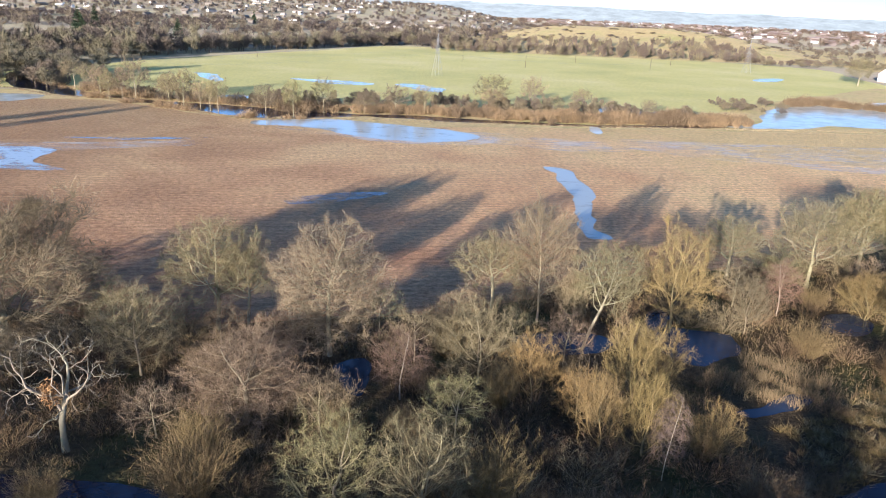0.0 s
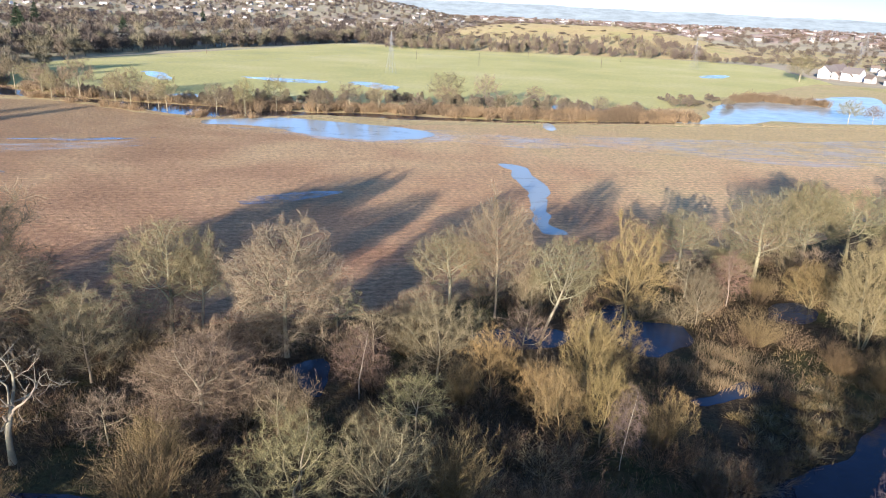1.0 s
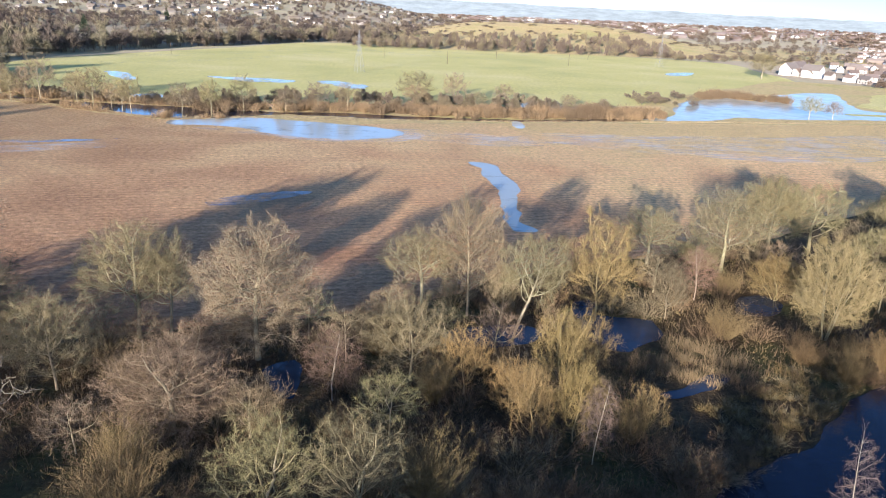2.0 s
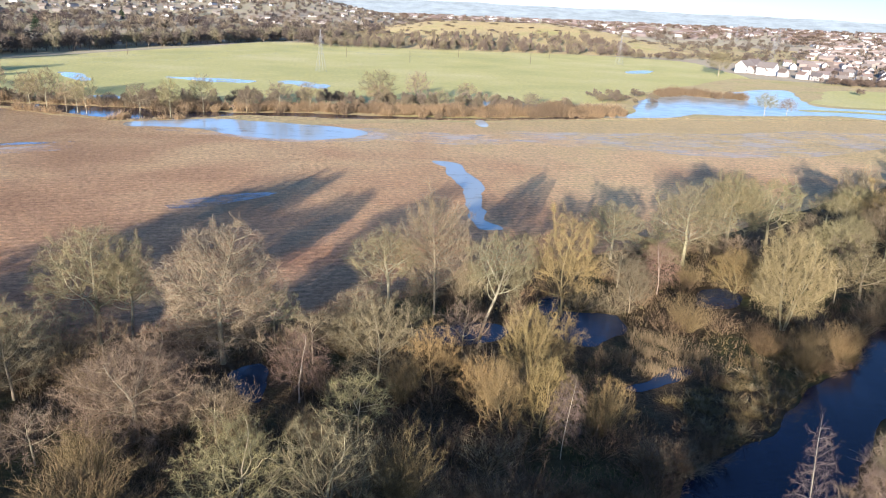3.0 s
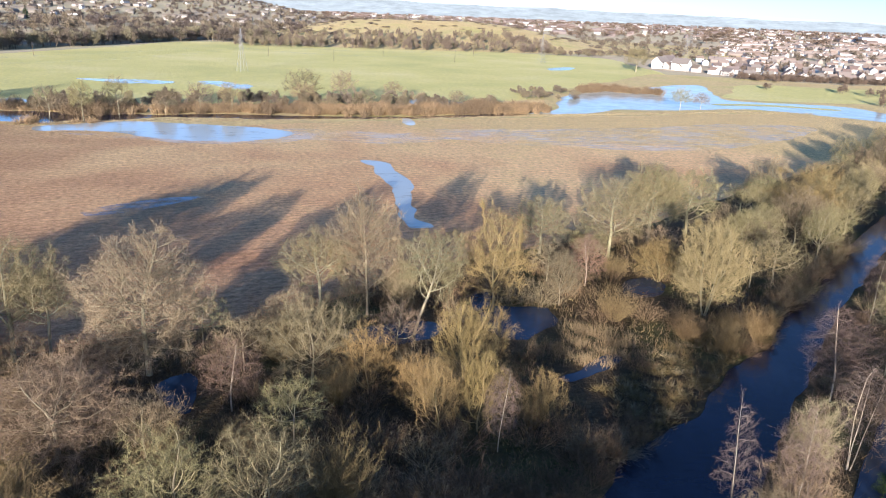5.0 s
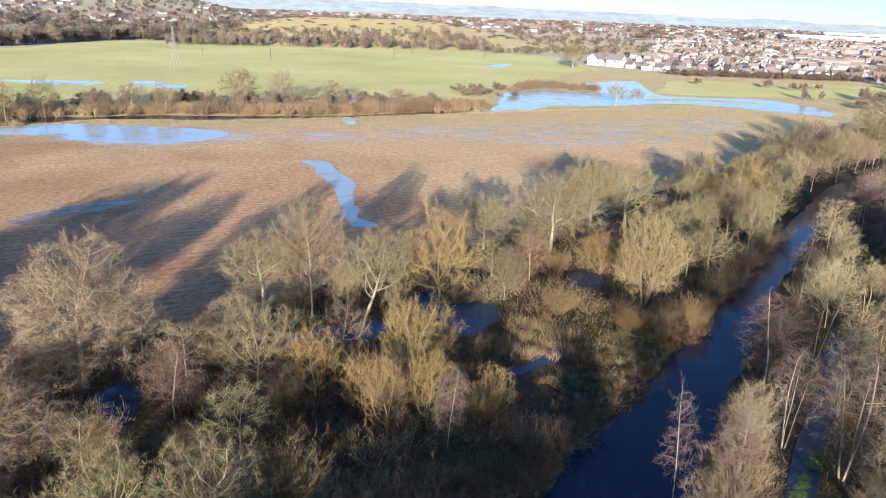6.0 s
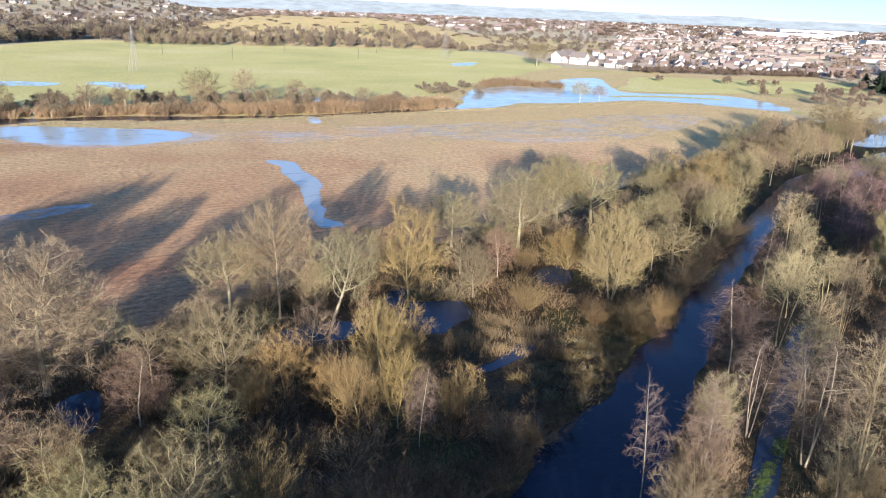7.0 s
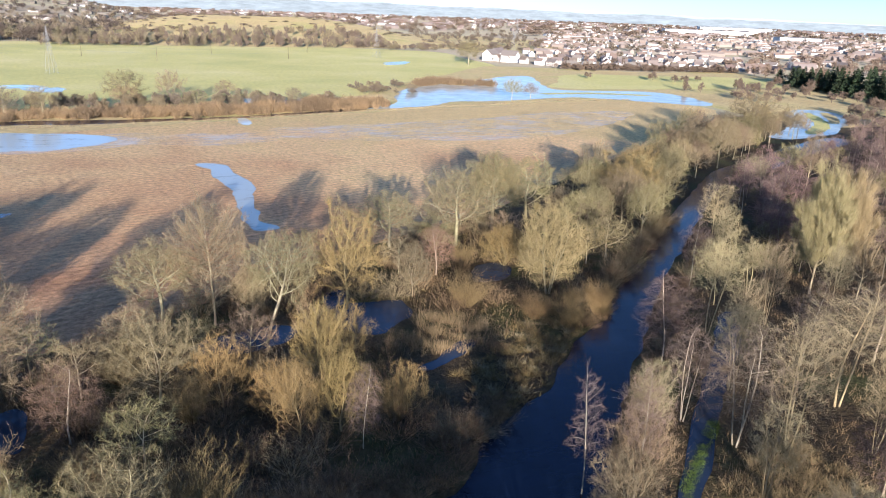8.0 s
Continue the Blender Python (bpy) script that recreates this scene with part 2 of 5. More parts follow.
WINDOW_GLASS, _n, _l, _b = material("window_glass")
_b.inputs["Base Color"].default_value, _b.inputs["Roughness"].default_value = (0.03, 0.04, 0.05, 1), 0.08
POLE_WOOD = two_scale("creosoted_wood", ((0.3, (0.09, 0.06, 0.04)), (0.7, (0.16, 0.11, 0.07))), ((0.3, (0.8, 0.8, 0.8)), (0.7, (1, 1, 1))), 0.5, 4.0, 0.9)


# ---- mesh helpers ----
def raw_mesh(name, verts, faces, mat, smooth=False):
    """A mesh from vertex and face arrays made by the growing functions."""
    me = bpy.data.meshes.new(name)
    me.from_pydata(np.asarray(verts).tolist(), [], [list(f) for f in faces] if not isinstance(faces, np.ndarray) else faces.tolist())
    for one in mat if isinstance(mat, (list, tuple)) else [mat]:
        me.materials.append(one)
    if smooth:
        me.shade_smooth()
    return me


def part(name, me, parent, label="", at=None):
    ob = new(name, me)
    ob.parent = parent
    if at is not None:
        ob.matrix_basis = at
    return tagged(ob, label)


def thing(name, label, category, group="", kind=""):
    return tagged(new(name), label, category, group, kind)


def box_bm(bm, x0, x1, y0, y1, z0, z1):
    v = [bm.verts.new(p) for p in ((x0, y0, z0), (x1, y0, z0), (x1, y1, z0), (x0, y1, z0), (x0, y0, z1), (x1, y0, z1), (x1, y1, z1), (x0, y1, z1))]
    for f in ((3, 2, 1, 0), (4, 5, 6, 7), (0, 1, 5, 4), (1, 2, 6, 5), (2, 3, 7, 6), (3, 0, 4, 7)):
        bm.faces.new([v[i] for i in f])


def bm_mesh(name, bm, mat):
    me = bpy.data.meshes.new(name)
    bm.to_mesh(me)
    bm.free()
    for one in mat if isinstance(mat, (list, tuple)) else [mat]:
        me.materials.append(one)
    return me


def unit(v):
    return v / np.maximum(np.linalg.norm(v, axis=-1, keepdims=True), 1e-9)


def tubes(lines, radii, sides):
    """Tapered tubes round many polylines (N, K, 3): vertices and faces."""
    n, k, _ = lines.shape
    tangent = unit(np.gradient(lines, axis=1))
    ref = np.where(np.abs(tangent[:, :1, 2:3]) > 0.8, np.array([1.0, 0, 0]), np.array([0, 0, 1.0]))
    u = unit(np.cross(tangent, ref))
    w = np.cross(tangent, u)
    a = np.arange(sides) * 2 * np.pi / sides
    ring = u[:, :, None] * np.cos(a)[:, None] + w[:, :, None] * np.sin(a)[:, None]
    verts = (lines[:, :, None] + ring * radii[:, :, None, None]).reshape(-1, 3)
    i = np.arange(n)[:, None, None] * k * sides + np.arange(k - 1)[None, :, None] * sides
    s = np.arange(sides)
    a0, b0 = i + s, i + (s + 1) % sides
    return verts, np.concatenate([np.stack([a0, b0, b0 + sides], -1).reshape(-1, 3), np.stack([a0, b0 + sides, a0 + sides], -1).reshape(-1, 3)])


def slivers(rng, lines, width):
    """One thin bent blade of two triangles for each short polyline (N, 3, 3)."""
    n = len(lines)
    way = unit(lines[:, 2] - lines[:, 0])
    side = unit(np.cross(way, rng.normal(size=(n, 3)))) * width[:, None] * 0.5
    verts = np.stack([lines[:, 0] - side, lines[:, 0] + side, lines[:, 1] + side * 0.7, lines[:, 1] - side * 0.7, lines[:, 2]], 1).reshape(-1, 3)
    i = np.arange(n)[:, None] * 5
    return verts, np.concatenate([i + np.array([0, 1, 2]), i + np.array([0, 2, 3]), i + np.array([3, 2, 4])])


def merge(*pieces):
    verts, faces, base = [], [], 0
    for v, f in pieces:
        verts.append(v)
        faces.append(f + base)
        base += len(v)
    return np.concatenate(verts), np.concatenate(faces)


def bend(rng, start, way, length, k, up, wobble):
    """Polylines that start somewhere, run on and are drawn up or down on the way."""
    n = len(start)
    lines = np.zeros((n, k, 3))
    lines[:, 0] = start
    d = unit(way)
    for i in range(1, k):
        lines[:, i] = lines[:, i - 1] + d * (length / (k - 1))[:, None]
        d = unit(d + rng.normal(size=(n, 3)) * wobble + np.array([0, 0, up]))
    return lines


def sprout(rng, lines, radii, count, lo, hi, angle, ratio, k, up, wobble, thick=0.6, taper=0.5, least=0.012):
    """Side branches along parent polylines."""
    n, m, _ = lines.shape
    s = lo + (hi - lo) * (np.arange(count)[None] + rng.random((n, count))) / count
    f = s * (m - 1)
    i = np.minimum(f.astype(int), m - 2)
    w = (f - i)[..., None]
    row = np.arange(n)[:, None]
    start = lines[row, i] * (1 - w) + lines[row, i + 1] * w
    way = unit(lines[row, i + 1] - lines[row, i])
    thickness = radii[row, i] * (1 - w[..., 0]) + radii[row, i + 1] * w[..., 0]
    size = np.linalg.norm(np.diff(lines, axis=1), axis=-1).sum(1)[:, None]
    aside = unit(np.cross(way, rng.normal(size=(n, count, 3))))
    a = np.radians(angle) * (0.7 + 0.6 * rng.random((n, count)))[..., None]
    d = (np.cos(a) * way + np.sin(a) * aside).reshape(-1, 3)
    length = (size * ratio * (1 - taper * s) * (0.7 + 0.6 * rng.random((n, count)))).ravel()
    kids = bend(rng, start.reshape(-1, 3), d, length, k, up, wobble)
    r0 = np.maximum(thickness.ravel() * thick, least)
    return kids, r0[:, None] * np.linspace(1, 0.3, k)[None]


# ---- trees ----
def blades(rng, lines, width):
    """One thin triangle from start to end of each polyline."""
    n = len(lines)
    way = unit(lines[:, -1] - lines[:, 0])
    side = unit(np.cross(way, rng.normal(size=(n, 3)))) * width[:, None] * 0.5
    verts = np.stack([lines[:, 0] - side, lines[:, 0] + side, lines[:, -1]], 1).reshape(-1, 3)
    return verts, np.arange(3 * n).reshape(-1, 3)


def trunk_line(rng, height, lean, k=7, wobble=0.05):
    return bend(rng, np.zeros((1, 3)), np.array([[lean, 0, 1.0]]), np.array([height]), k, 0.02, wobble)


def colonise(rng, nodes, parent, aims, step, kill, up, jitter, most=90):
    """Branches that grow node by node towards the open room of a crown: nodes and the node that each springs from."""
    nodes, parent = [np.array(n, float) for n in nodes], list(parent)
    near = np.full(len(aims), 1e9)
    which = np.zeros(len(aims), int)
    fresh = 0
    for _ in range(most):
        block = np.array(nodes[fresh:])
        d = np.linalg.norm(aims[:, None] - block[None], axis=-1)
        best = d.argmin(1)
        closer = d[np.arange(len(aims)), best] < near
        near = np.where(closer, d[np.arange(len(aims)), best], near)
        which = np.where(closer, best + fresh, which)
        fresh = len(nodes)
        keep = near > kill
        aims, near, which = aims[keep], near[keep], which[keep]
        if not len(aims):
            break
        pull = unit(aims - np.array(nodes)[which])
        total = np.zeros((len(nodes), 3))
        np.add.at(total, which, pull)
        for i in np.unique(which):
            way = total[i] / (np.linalg.norm(total[i]) + 1e-6)
            come = nodes[i] - nodes[parent[i]] if parent[i] >= 0 else np.array([0, 0, 1.0])
            way = way + 0.55 * come / (np.linalg.norm(come) + 1e-6) + np.array([0, 0, up]) + rng.normal(size=3) * jitter
            nodes.append(nodes[i] + way / (np.linalg.norm(way) + 1e-6) * step)
            parent.append(int(i))
    return np.array(nodes), np.array(parent)


def resampled(points, radii, k):
    """k points along a polyline, with their radii."""
    at = np.linspace(0, len(points) - 1, k)
    i = np.minimum(at.astype(int), len(points) - 2)
    w = (at - i)[:, None]
    return points[i] * (1 - w) + points[i + 1] * w, radii[i] * (1 - w[:, 0]) + radii[i + 1] * w[:, 0]


def grow(seed, height=14.0, radius=6.0, trunk=0.4, girth=0.3, lean=0.0, low=0.2, crown_mid=0.60, crown_half=0.40, floor=-0.55, points=900, step=0.45, kill=0.6,
         up=0.0, jitter=0.16, lobes=0.26, shell=0.36, tip=0.010, bough=0.032, shoots=4, twigs=5, twig_len=0.95, twig_w=0.027, twig_up=0.15, spread=0.75, stems=1, fan=0.0):
    """The meshes of a bare tree: trunk, limbs that fill the crown's uneven outline, and the crown of boughs and fine twigs."""
    rng = np.random.default_rng(seed)
    # room that the crown fills
    u = unit(rng.normal(size=(points * 3, 3)))
    u = u[u[:, 2] > floor][:points]
    bulge = np.array([1.0 + lobes * noise.noise(Vector(v * 2.1) + Vector((seed * 1.7, 0, 0))) * 1.6 for v in u])
    aims = u * (rng.random(len(u)) ** shell * bulge)[:, None] * np.array([radius, radius, height * crown_half]) * 0.93 + np.array([0, 0, height * crown_mid])
    # stems
    nodes, parent = [], []
    for n in range(stems):
        a = n * 2 * np.pi / stems + rng.random()
        way = np.array([[np.cos(a) * fan + lean, np.sin(a) * fan, 1.0]]) if stems > 1 else np.array([[lean, 0.0, 1.0]])
        start = np.array([[np.cos(a) * 0.25, np.sin(a) * 0.25, 0.0]]) if stems > 1 else np.zeros((1, 3))
        tall = height * trunk * (0.85 + 0.3 * rng.random() if stems > 1 else 1.0)
        k = max(int(tall / step), 3)
        line = bend(rng, start, way, np.array([tall]), k, 0.02, 0.13 / k ** 0.5)[0]
        base = len(nodes)
        nodes += list(line)
        parent += [-1] + list(range(base, base + k - 1))
    first = len(nodes)
    pts, par = colonise(rng, nodes, parent, aims[aims[:, 2] > low * height], step, kill, up, jitter)
    # thickness follows the number of tips that a branch feeds
    tips = np.ones(len(pts))
    for i in range(len(pts) - 1, -1, -1):
        if par[i] >= 0:
            tips[par[i]] += tips[i]
    whole = max(tips[par < 0])
    thick = tip * tips ** (math.log(girth / tip) / math.log(whole))
    heir = np.full(len(pts), -1)
    for i in np.argsort(tips):
        if par[i] >= 0:
            heir[par[i]] = i
    for i in range(first - 1):
        if par[i + 1] == i:
            heir[i] = i + 1
    stem_lines, owner, limb, fine_lines, fine_r = [], {}, {}, [], []
    for i in range(len(pts)):
        if par[i] >= 0 and heir[par[i]] == i:
            continue
        run = [i]
        while heir[run[-1]] >= 0:
            run.append(heir[run[-1]])
        line = pts[([par[i]] if par[i] >= 0 else []) + run]
        r = thick[([i] if par[i] >= 0 else []) + run]
        mine = i if par[i] < 0 or owner[par[i]] == -1 else owner[par[i]]
        for j in run:
            owner[j] = -1 if par[i] < 0 else mine
        if par[i] < 0:
            r = r.copy()
            r[0] *= 1.35
            stem_lines.append((line, r))
        elif r[0] > bough and len(line) > 2:
            limb.setdefault(mine, []).append((line, r))
        else:
            p, q = resampled(line, r, 3)
            fine_lines.append(p)
            fine_r.append(q[0])
    stem_mesh = merge(*[tubes(p[None], q[None], 8) for p, q in (resampled(a, b, max(6, min(12, len(a)))) for a, b in stem_lines)])
    limbs = []
    for runs in limb.values():
        made = []
        for line, r in runs:
            p, q = resampled(line, r, max(3, min(11, len(line))))
            made.append(tubes(p[None], q[None], 5 if q[0] > 0.09 else 4 if q[0] > 0.06 else 3))
        limbs.append(merge(*made))
    boughs = slivers(rng, np.array(fine_lines), np.maximum(np.array(fine_r) * 2.6, 0.04))
    # side shoots along all that is thin, and fine twigs on them
    thin = np.where((thick < bough * 1.3) & (par >= 0))[0]
    at = np.repeat(thin, shoots)
    n = len(at)
    grown = unit(pts[at] - pts[par[at]])
    f = rng.random((n, 1))
    start = pts[par[at]] * (1 - f) + pts[at] * f
    way = unit(grown + rng.normal(size=(n, 3)) * spread * 0.7 + np.array([0, 0, twig_up]))
    side = bend(rng, start, way, twig_len * (0.7 + 0.7 * rng.random(n)), 3, 0.3 * twig_up, 0.18)
    side = side[side[:, 2, 2] > 0.4]
    fine, _ = sprout(rng, side, np.full((len(side), 3), tip), twigs, 0.15, 1.0, 42, 0.62, 3, 0.2 * twig_up, 0.12)
    fine = fine[fine[:, 2, 2] > 0.3]
    return [stem_mesh, limbs, boughs, merge(slivers(rng, side, twig_w * (0.9 + 0.5 * rng.random(len(side)))), blades(rng, fine, twig_w * (0.6 + 0.6 * rng.random(len(fine)))))]


def tree_kind(name, label, category, group, bark, twig, whole=False, limb_bark=None, **how):
    """One tree of a kind, built once with its parts; whole: trunk and limbs in one mesh, for trees in the thick of a wood."""
    trunk, limb, boughs, twigs = grow(**how)
    base = thing(name, label, category, group)
    if whole:
        part("trunk", raw_mesh("trunk", *merge(trunk, *limb), bark, True), base)
    else:
        part("trunk", raw_mesh("trunk", *trunk, bark, True), base)
        for one in limb:
            part("limb", raw_mesh("limb", *one, limb_bark or bark, True), base)
    crown = raw_mesh("crown", *merge(boughs, twigs), [twig, limb_bark or bark])
    crown.polygons.foreach_set("material_index", np.concatenate([np.ones(len(boughs[1]), int), np.zeros(len(twigs[1]), int)]))
    part("crown", crown, base, "fine bare twigs")
    return base


def plant(kind, x, y, height, spread, turn, label="", z=0.0, built=14.0, wide=6.0):
    """A copy of a kind at a place, with its own height and crown radius."""
    ob = copy_thing(kind, pose(x, y, z - 0.05, 0, 0, turn) @ Matrix.Diagonal((spread / wide, spread / wide, height / built, 1)))
    return tagged(ob, label) if label else ob


def remove(ob):
    for o in (*ob.children_recursive, ob):
        bpy.data.objects.remove(o)


def outline(points, steps=10, rough=0.0, seed=1):
    """A closed smooth outline through a few points, with a ragged edge."""
    rng = np.random.default_rng(seed)
    p = np.array(points, float)
    out = []
    for i in range(len(p)):
        a, b, c, d = p[i - 1], p[i], p[(i + 1) % len(p)], p[(i + 2) % len(p)]
        for s in np.arange(steps) / steps:
            out.append(0.5 * (2 * b + (c - a) * s + (2 * a - 5 * b + 4 * c - d) * s**2 + (3 * b - a - 3 * c + d) * s**3))
    out = np.array(out)
    if rough:
        bumps = np.array([noise.noise_vector(Vector((x / (6 * rough) + seed, y / (6 * rough), 0.0))) * 1.2 + 0.35 * noise.noise_vector(Vector((x / (2 * rough), y / (2 * rough), seed)))
                          for x, y in out])[:, :2]
        out = out + bumps * rough
    return out


def sheet(name, label, category, points, z, mat, rough=0.0, steps=10, seed=1, kind="structure"):
    """A flat sheet of ground or water with a ragged outline."""
    bm = bmesh.new()
    face = bm.faces.new([bm.verts.new((x, y, z)) for x, y in outline(points, steps, rough, seed)])
    if face.calc_area() and face.normal.z < 0:
        face.normal_flip()
    bm.normal_update()
    if face.normal.z < 0:
        face.normal_flip()
    bmesh.ops.triangulate(bm, faces=bm.faces[:])
    ob = new(name, bm_mesh(name, bm, mat))
    return tagged(ob, label, category, kind=kind)


# ---- ground, fields and water ----
bm = bmesh.new()
rim = [bm.verts.new((4850 * math.cos(a), 4850 * math.sin(a), 0)) for a in np.linspace(0, 2 * np.pi, 97)[:-1]]
bm.faces.new(rim)
tagged(new("ground", bm_mesh("ground", bm, FARMLAND)), "brown and green winter farmland and scrub reaching the horizon", "ground", kind="structure")

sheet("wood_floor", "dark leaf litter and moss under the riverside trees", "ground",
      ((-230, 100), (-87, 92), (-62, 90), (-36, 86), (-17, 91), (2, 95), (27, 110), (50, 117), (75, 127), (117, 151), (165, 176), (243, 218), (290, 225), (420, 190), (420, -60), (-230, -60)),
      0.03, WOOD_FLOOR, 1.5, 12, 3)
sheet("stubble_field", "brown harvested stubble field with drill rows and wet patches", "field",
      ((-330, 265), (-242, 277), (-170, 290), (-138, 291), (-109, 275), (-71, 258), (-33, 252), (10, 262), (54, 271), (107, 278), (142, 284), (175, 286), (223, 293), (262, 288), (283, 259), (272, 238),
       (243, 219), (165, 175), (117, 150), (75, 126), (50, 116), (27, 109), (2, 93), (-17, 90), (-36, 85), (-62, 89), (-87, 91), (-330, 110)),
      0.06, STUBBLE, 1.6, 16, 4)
sheet("brook_bank", "rough tan grass banks along the brook and pond", "grass",
      ((-330, 285), (-240, 300), (-150, 330), (-60, 322), (40, 326), (110, 340), (170, 395), (330, 420), (330, 240), (262, 270), (150, 268), (40, 255), (-50, 240), (-150, 270), (-330, 250)),
      0.045, ROUGH_GRASS, 2.0, 10, 50)
sheet("grass_field", "flat green winter pasture behind the river scrub", "field",
      ((-245, 345), (-204, 500), (-130, 650), (-60, 788), (60, 770), (222, 748), (340, 690), (330, 590), (300, 480), (200, 395), (140, 340), (60, 320), (-30, 305), (-110, 318), (-180, 320)),
      0.05, GRASS_FIELD, 3.0, 12, 5)
sheet("meadow", "rough green and tan meadow between pond and houses", "field",
      ((140, 318), (165, 378), (225, 432), (300, 500), (360, 478), (420, 440), (500, 430), (480, 330), (420, 230), (330, 190), (285, 200), (290, 262), (312, 300)),
      0.07, ROUGH_GRASS, 3.0, 12, 6)

sheet("far_field", "rough brown and green fields beside the mound", "field",
      ((400, 690), (520, 690), (640, 800), (700, 1000), (540, 1180), (450, 1040), (425, 850)), 0.05, ROUGH_GRASS, 4.0, 10, 53)
sheet("flood_pool", "long shallow flood pool lying on the stubble edge", "water",
      ((-71, 256), (-58, 263), (-41, 267), (-19, 260), (1.5, 252), (10, 241), (1.5, 230), (-17, 228), (-33, 235), (-50, 247), (-66, 248)), 0.10, FLOODED, 2.2, 20, 7)
sheet("back_channel", "dark flooded brook between grassy banks and scrub", "water",
      ((-232, 398), (-190, 344), (-163, 317), (-146, 308), (-127, 299), (-109, 295), (-87, 292), (-63, 288), (-39, 283), (-17, 285), (1.5, 283), (17, 281), (58, 280), (89, 287), (118, 296), (113, 286), (89, 280), (58, 274), (17, 273.5),
       (1.5, 272), (-12, 275.5), (-34, 277), (-54, 266.5), (-67, 262.5), (-83, 266.5), (-98, 275.5), (-113, 282.5), (-132, 294), (-149, 303), (-165, 302), (-187, 318), (-200, 325), (-232, 372)),
      0.08, RIVER, 1.4, 10, 8)
sheet("pasture_puddle", "shallow flood behind the brook trees", "water", ((-110, 321), (-98, 327), (-88, 319), (-100, 313)), 0.10, SHALLOW, 1.5, 12, 55)
sheet("pasture_puddle", "shallow flood behind the brook trees", "water", ((-68, 303), (-50, 307), (-40, 299), (-58, 296)), 0.10, SHALLOW, 1.5, 12, 56)
sheet("pasture_puddle", "shallow flood behind the brook trees", "water", ((-34, 301), (-22, 305), (-14, 299), (-26, 297)), 0.10, SHALLOW, 1.5, 12, 57)
sheet("pond", "wide flooded pond reflecting the pale sky", "water",
      ((114, 289), (135, 306), (158, 354), (192, 385), (210, 370), (244, 407), (286, 422), (259, 363), (258, 339), (304, 322), (311, 302), (300, 266), (284, 263), (261, 292), (234, 307), (196, 302), (163, 302), (139, 289)),
      0.10, WATER, 2.6, 14, 9)
sheet("far_pool", "flooded river meadow reflecting the sky", "water",
      ((312, 231), (339, 236), (327, 209), (278, 181), (252, 175), (240, 176), (243, 184), (279, 203)), 0.10, WATER, 2.5, 14, 10)
sheet("puddle", "winding strip of blue floodwater on the stubble", "water",
      ((27.5, 196), (34, 193.5), (36, 181.5), (35.5, 166.6), (32.8, 149), (31.7, 138), (33.3, 131), (28.5, 132), (28.5, 140), (30, 153), (30, 171), (29.6, 187)), 0.10, FLOODED, 1.5, 30, 11)
sheet("field_pool", "shallow pool at the field edge", "water", ((-134, 191), (-110, 194), (-107, 179), (-96, 168), (-119, 170), (-140, 178)), 0.10, SHALLOW, 2.0, 14, 12)
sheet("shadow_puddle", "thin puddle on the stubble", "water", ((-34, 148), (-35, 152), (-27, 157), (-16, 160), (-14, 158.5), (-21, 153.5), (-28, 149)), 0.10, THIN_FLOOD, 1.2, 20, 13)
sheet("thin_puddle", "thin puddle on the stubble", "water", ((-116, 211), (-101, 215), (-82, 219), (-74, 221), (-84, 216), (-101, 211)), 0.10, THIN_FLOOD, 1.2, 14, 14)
sheet("pasture_puddle", "shallow flood on the pasture", "water", ((-149, 418), (-141, 421), (-123, 388), (-127, 380)), 0.10, SHALLOW, 2.5, 14, 15)
sheet("pasture_puddle", "shallow flood on the pasture", "water", ((-90, 408), (-76, 410), (-43, 401), (-48, 390), (-73, 394)), 0.10, SHALLOW, 2.5, 14, 16)
sheet("pasture_puddle", "shallow flood on the pasture", "water", ((-30, 400), (-18, 405), (-3, 387), (-7, 370), (-20, 381)), 0.10, SHALLOW, 2.5, 14, 17)
sheet("pasture_puddle", "shallow flood on the pasture", "water", ((228, 540), (253, 555), (242, 529), (222, 521)), 0.10, SHALLOW, 2.5, 14, 18)
sheet("field_pool", "pale flood pool beside the brook", "water", ((-215, 294), (-175, 302), (-172, 284), (-190, 270), (-215, 275)), 0.10, WATER, 1.0, 10, 19)
sheet("pasture_puddle", "pale shallow flood behind the brook bushes", "water", ((62, 325), (74, 336), (88, 330), (98, 322), (88, 316), (70, 318)), 0.10, SHALLOW, 1.5, 12, 51)
sheet("puddle", "small overflow at the field edge", "water", ((55, 274), (58.5, 274), (57.5, 262), (55.5, 258), (53.5, 262)), 0.10, WATER, 0.5, 10, 52)
for n, pts in enumerate((((31, 90), (37.6, 91), (41, 89), (39.5, 83), (33, 80.3), (29.8, 83.5)), ((57, 97), (62, 98.3), (63.7, 96), (60, 91.5), (55, 91.8)),
                         ((34, 69.5), (38, 71.2), (43, 73.6), (44.5, 72.8), (40.5, 70), (36, 68.3)), ((-12.8, 76.5), (-9.6, 78.3), (-7.8, 73.5), (-9.2, 69.5), (-11.2, 70.6)),
                         ((30.7, 96), (34, 97.3), (32, 90.2), (29.8, 91)), ((10, 85.6), (19.7, 88.2), (23.3, 86.8), (21, 82.4), (11.2, 81.6)))):
    sheet("woodland_pool", "dark flood pool among the trees", "water", pts, 0.10, POOL, 1.1, 12, 20 + n)
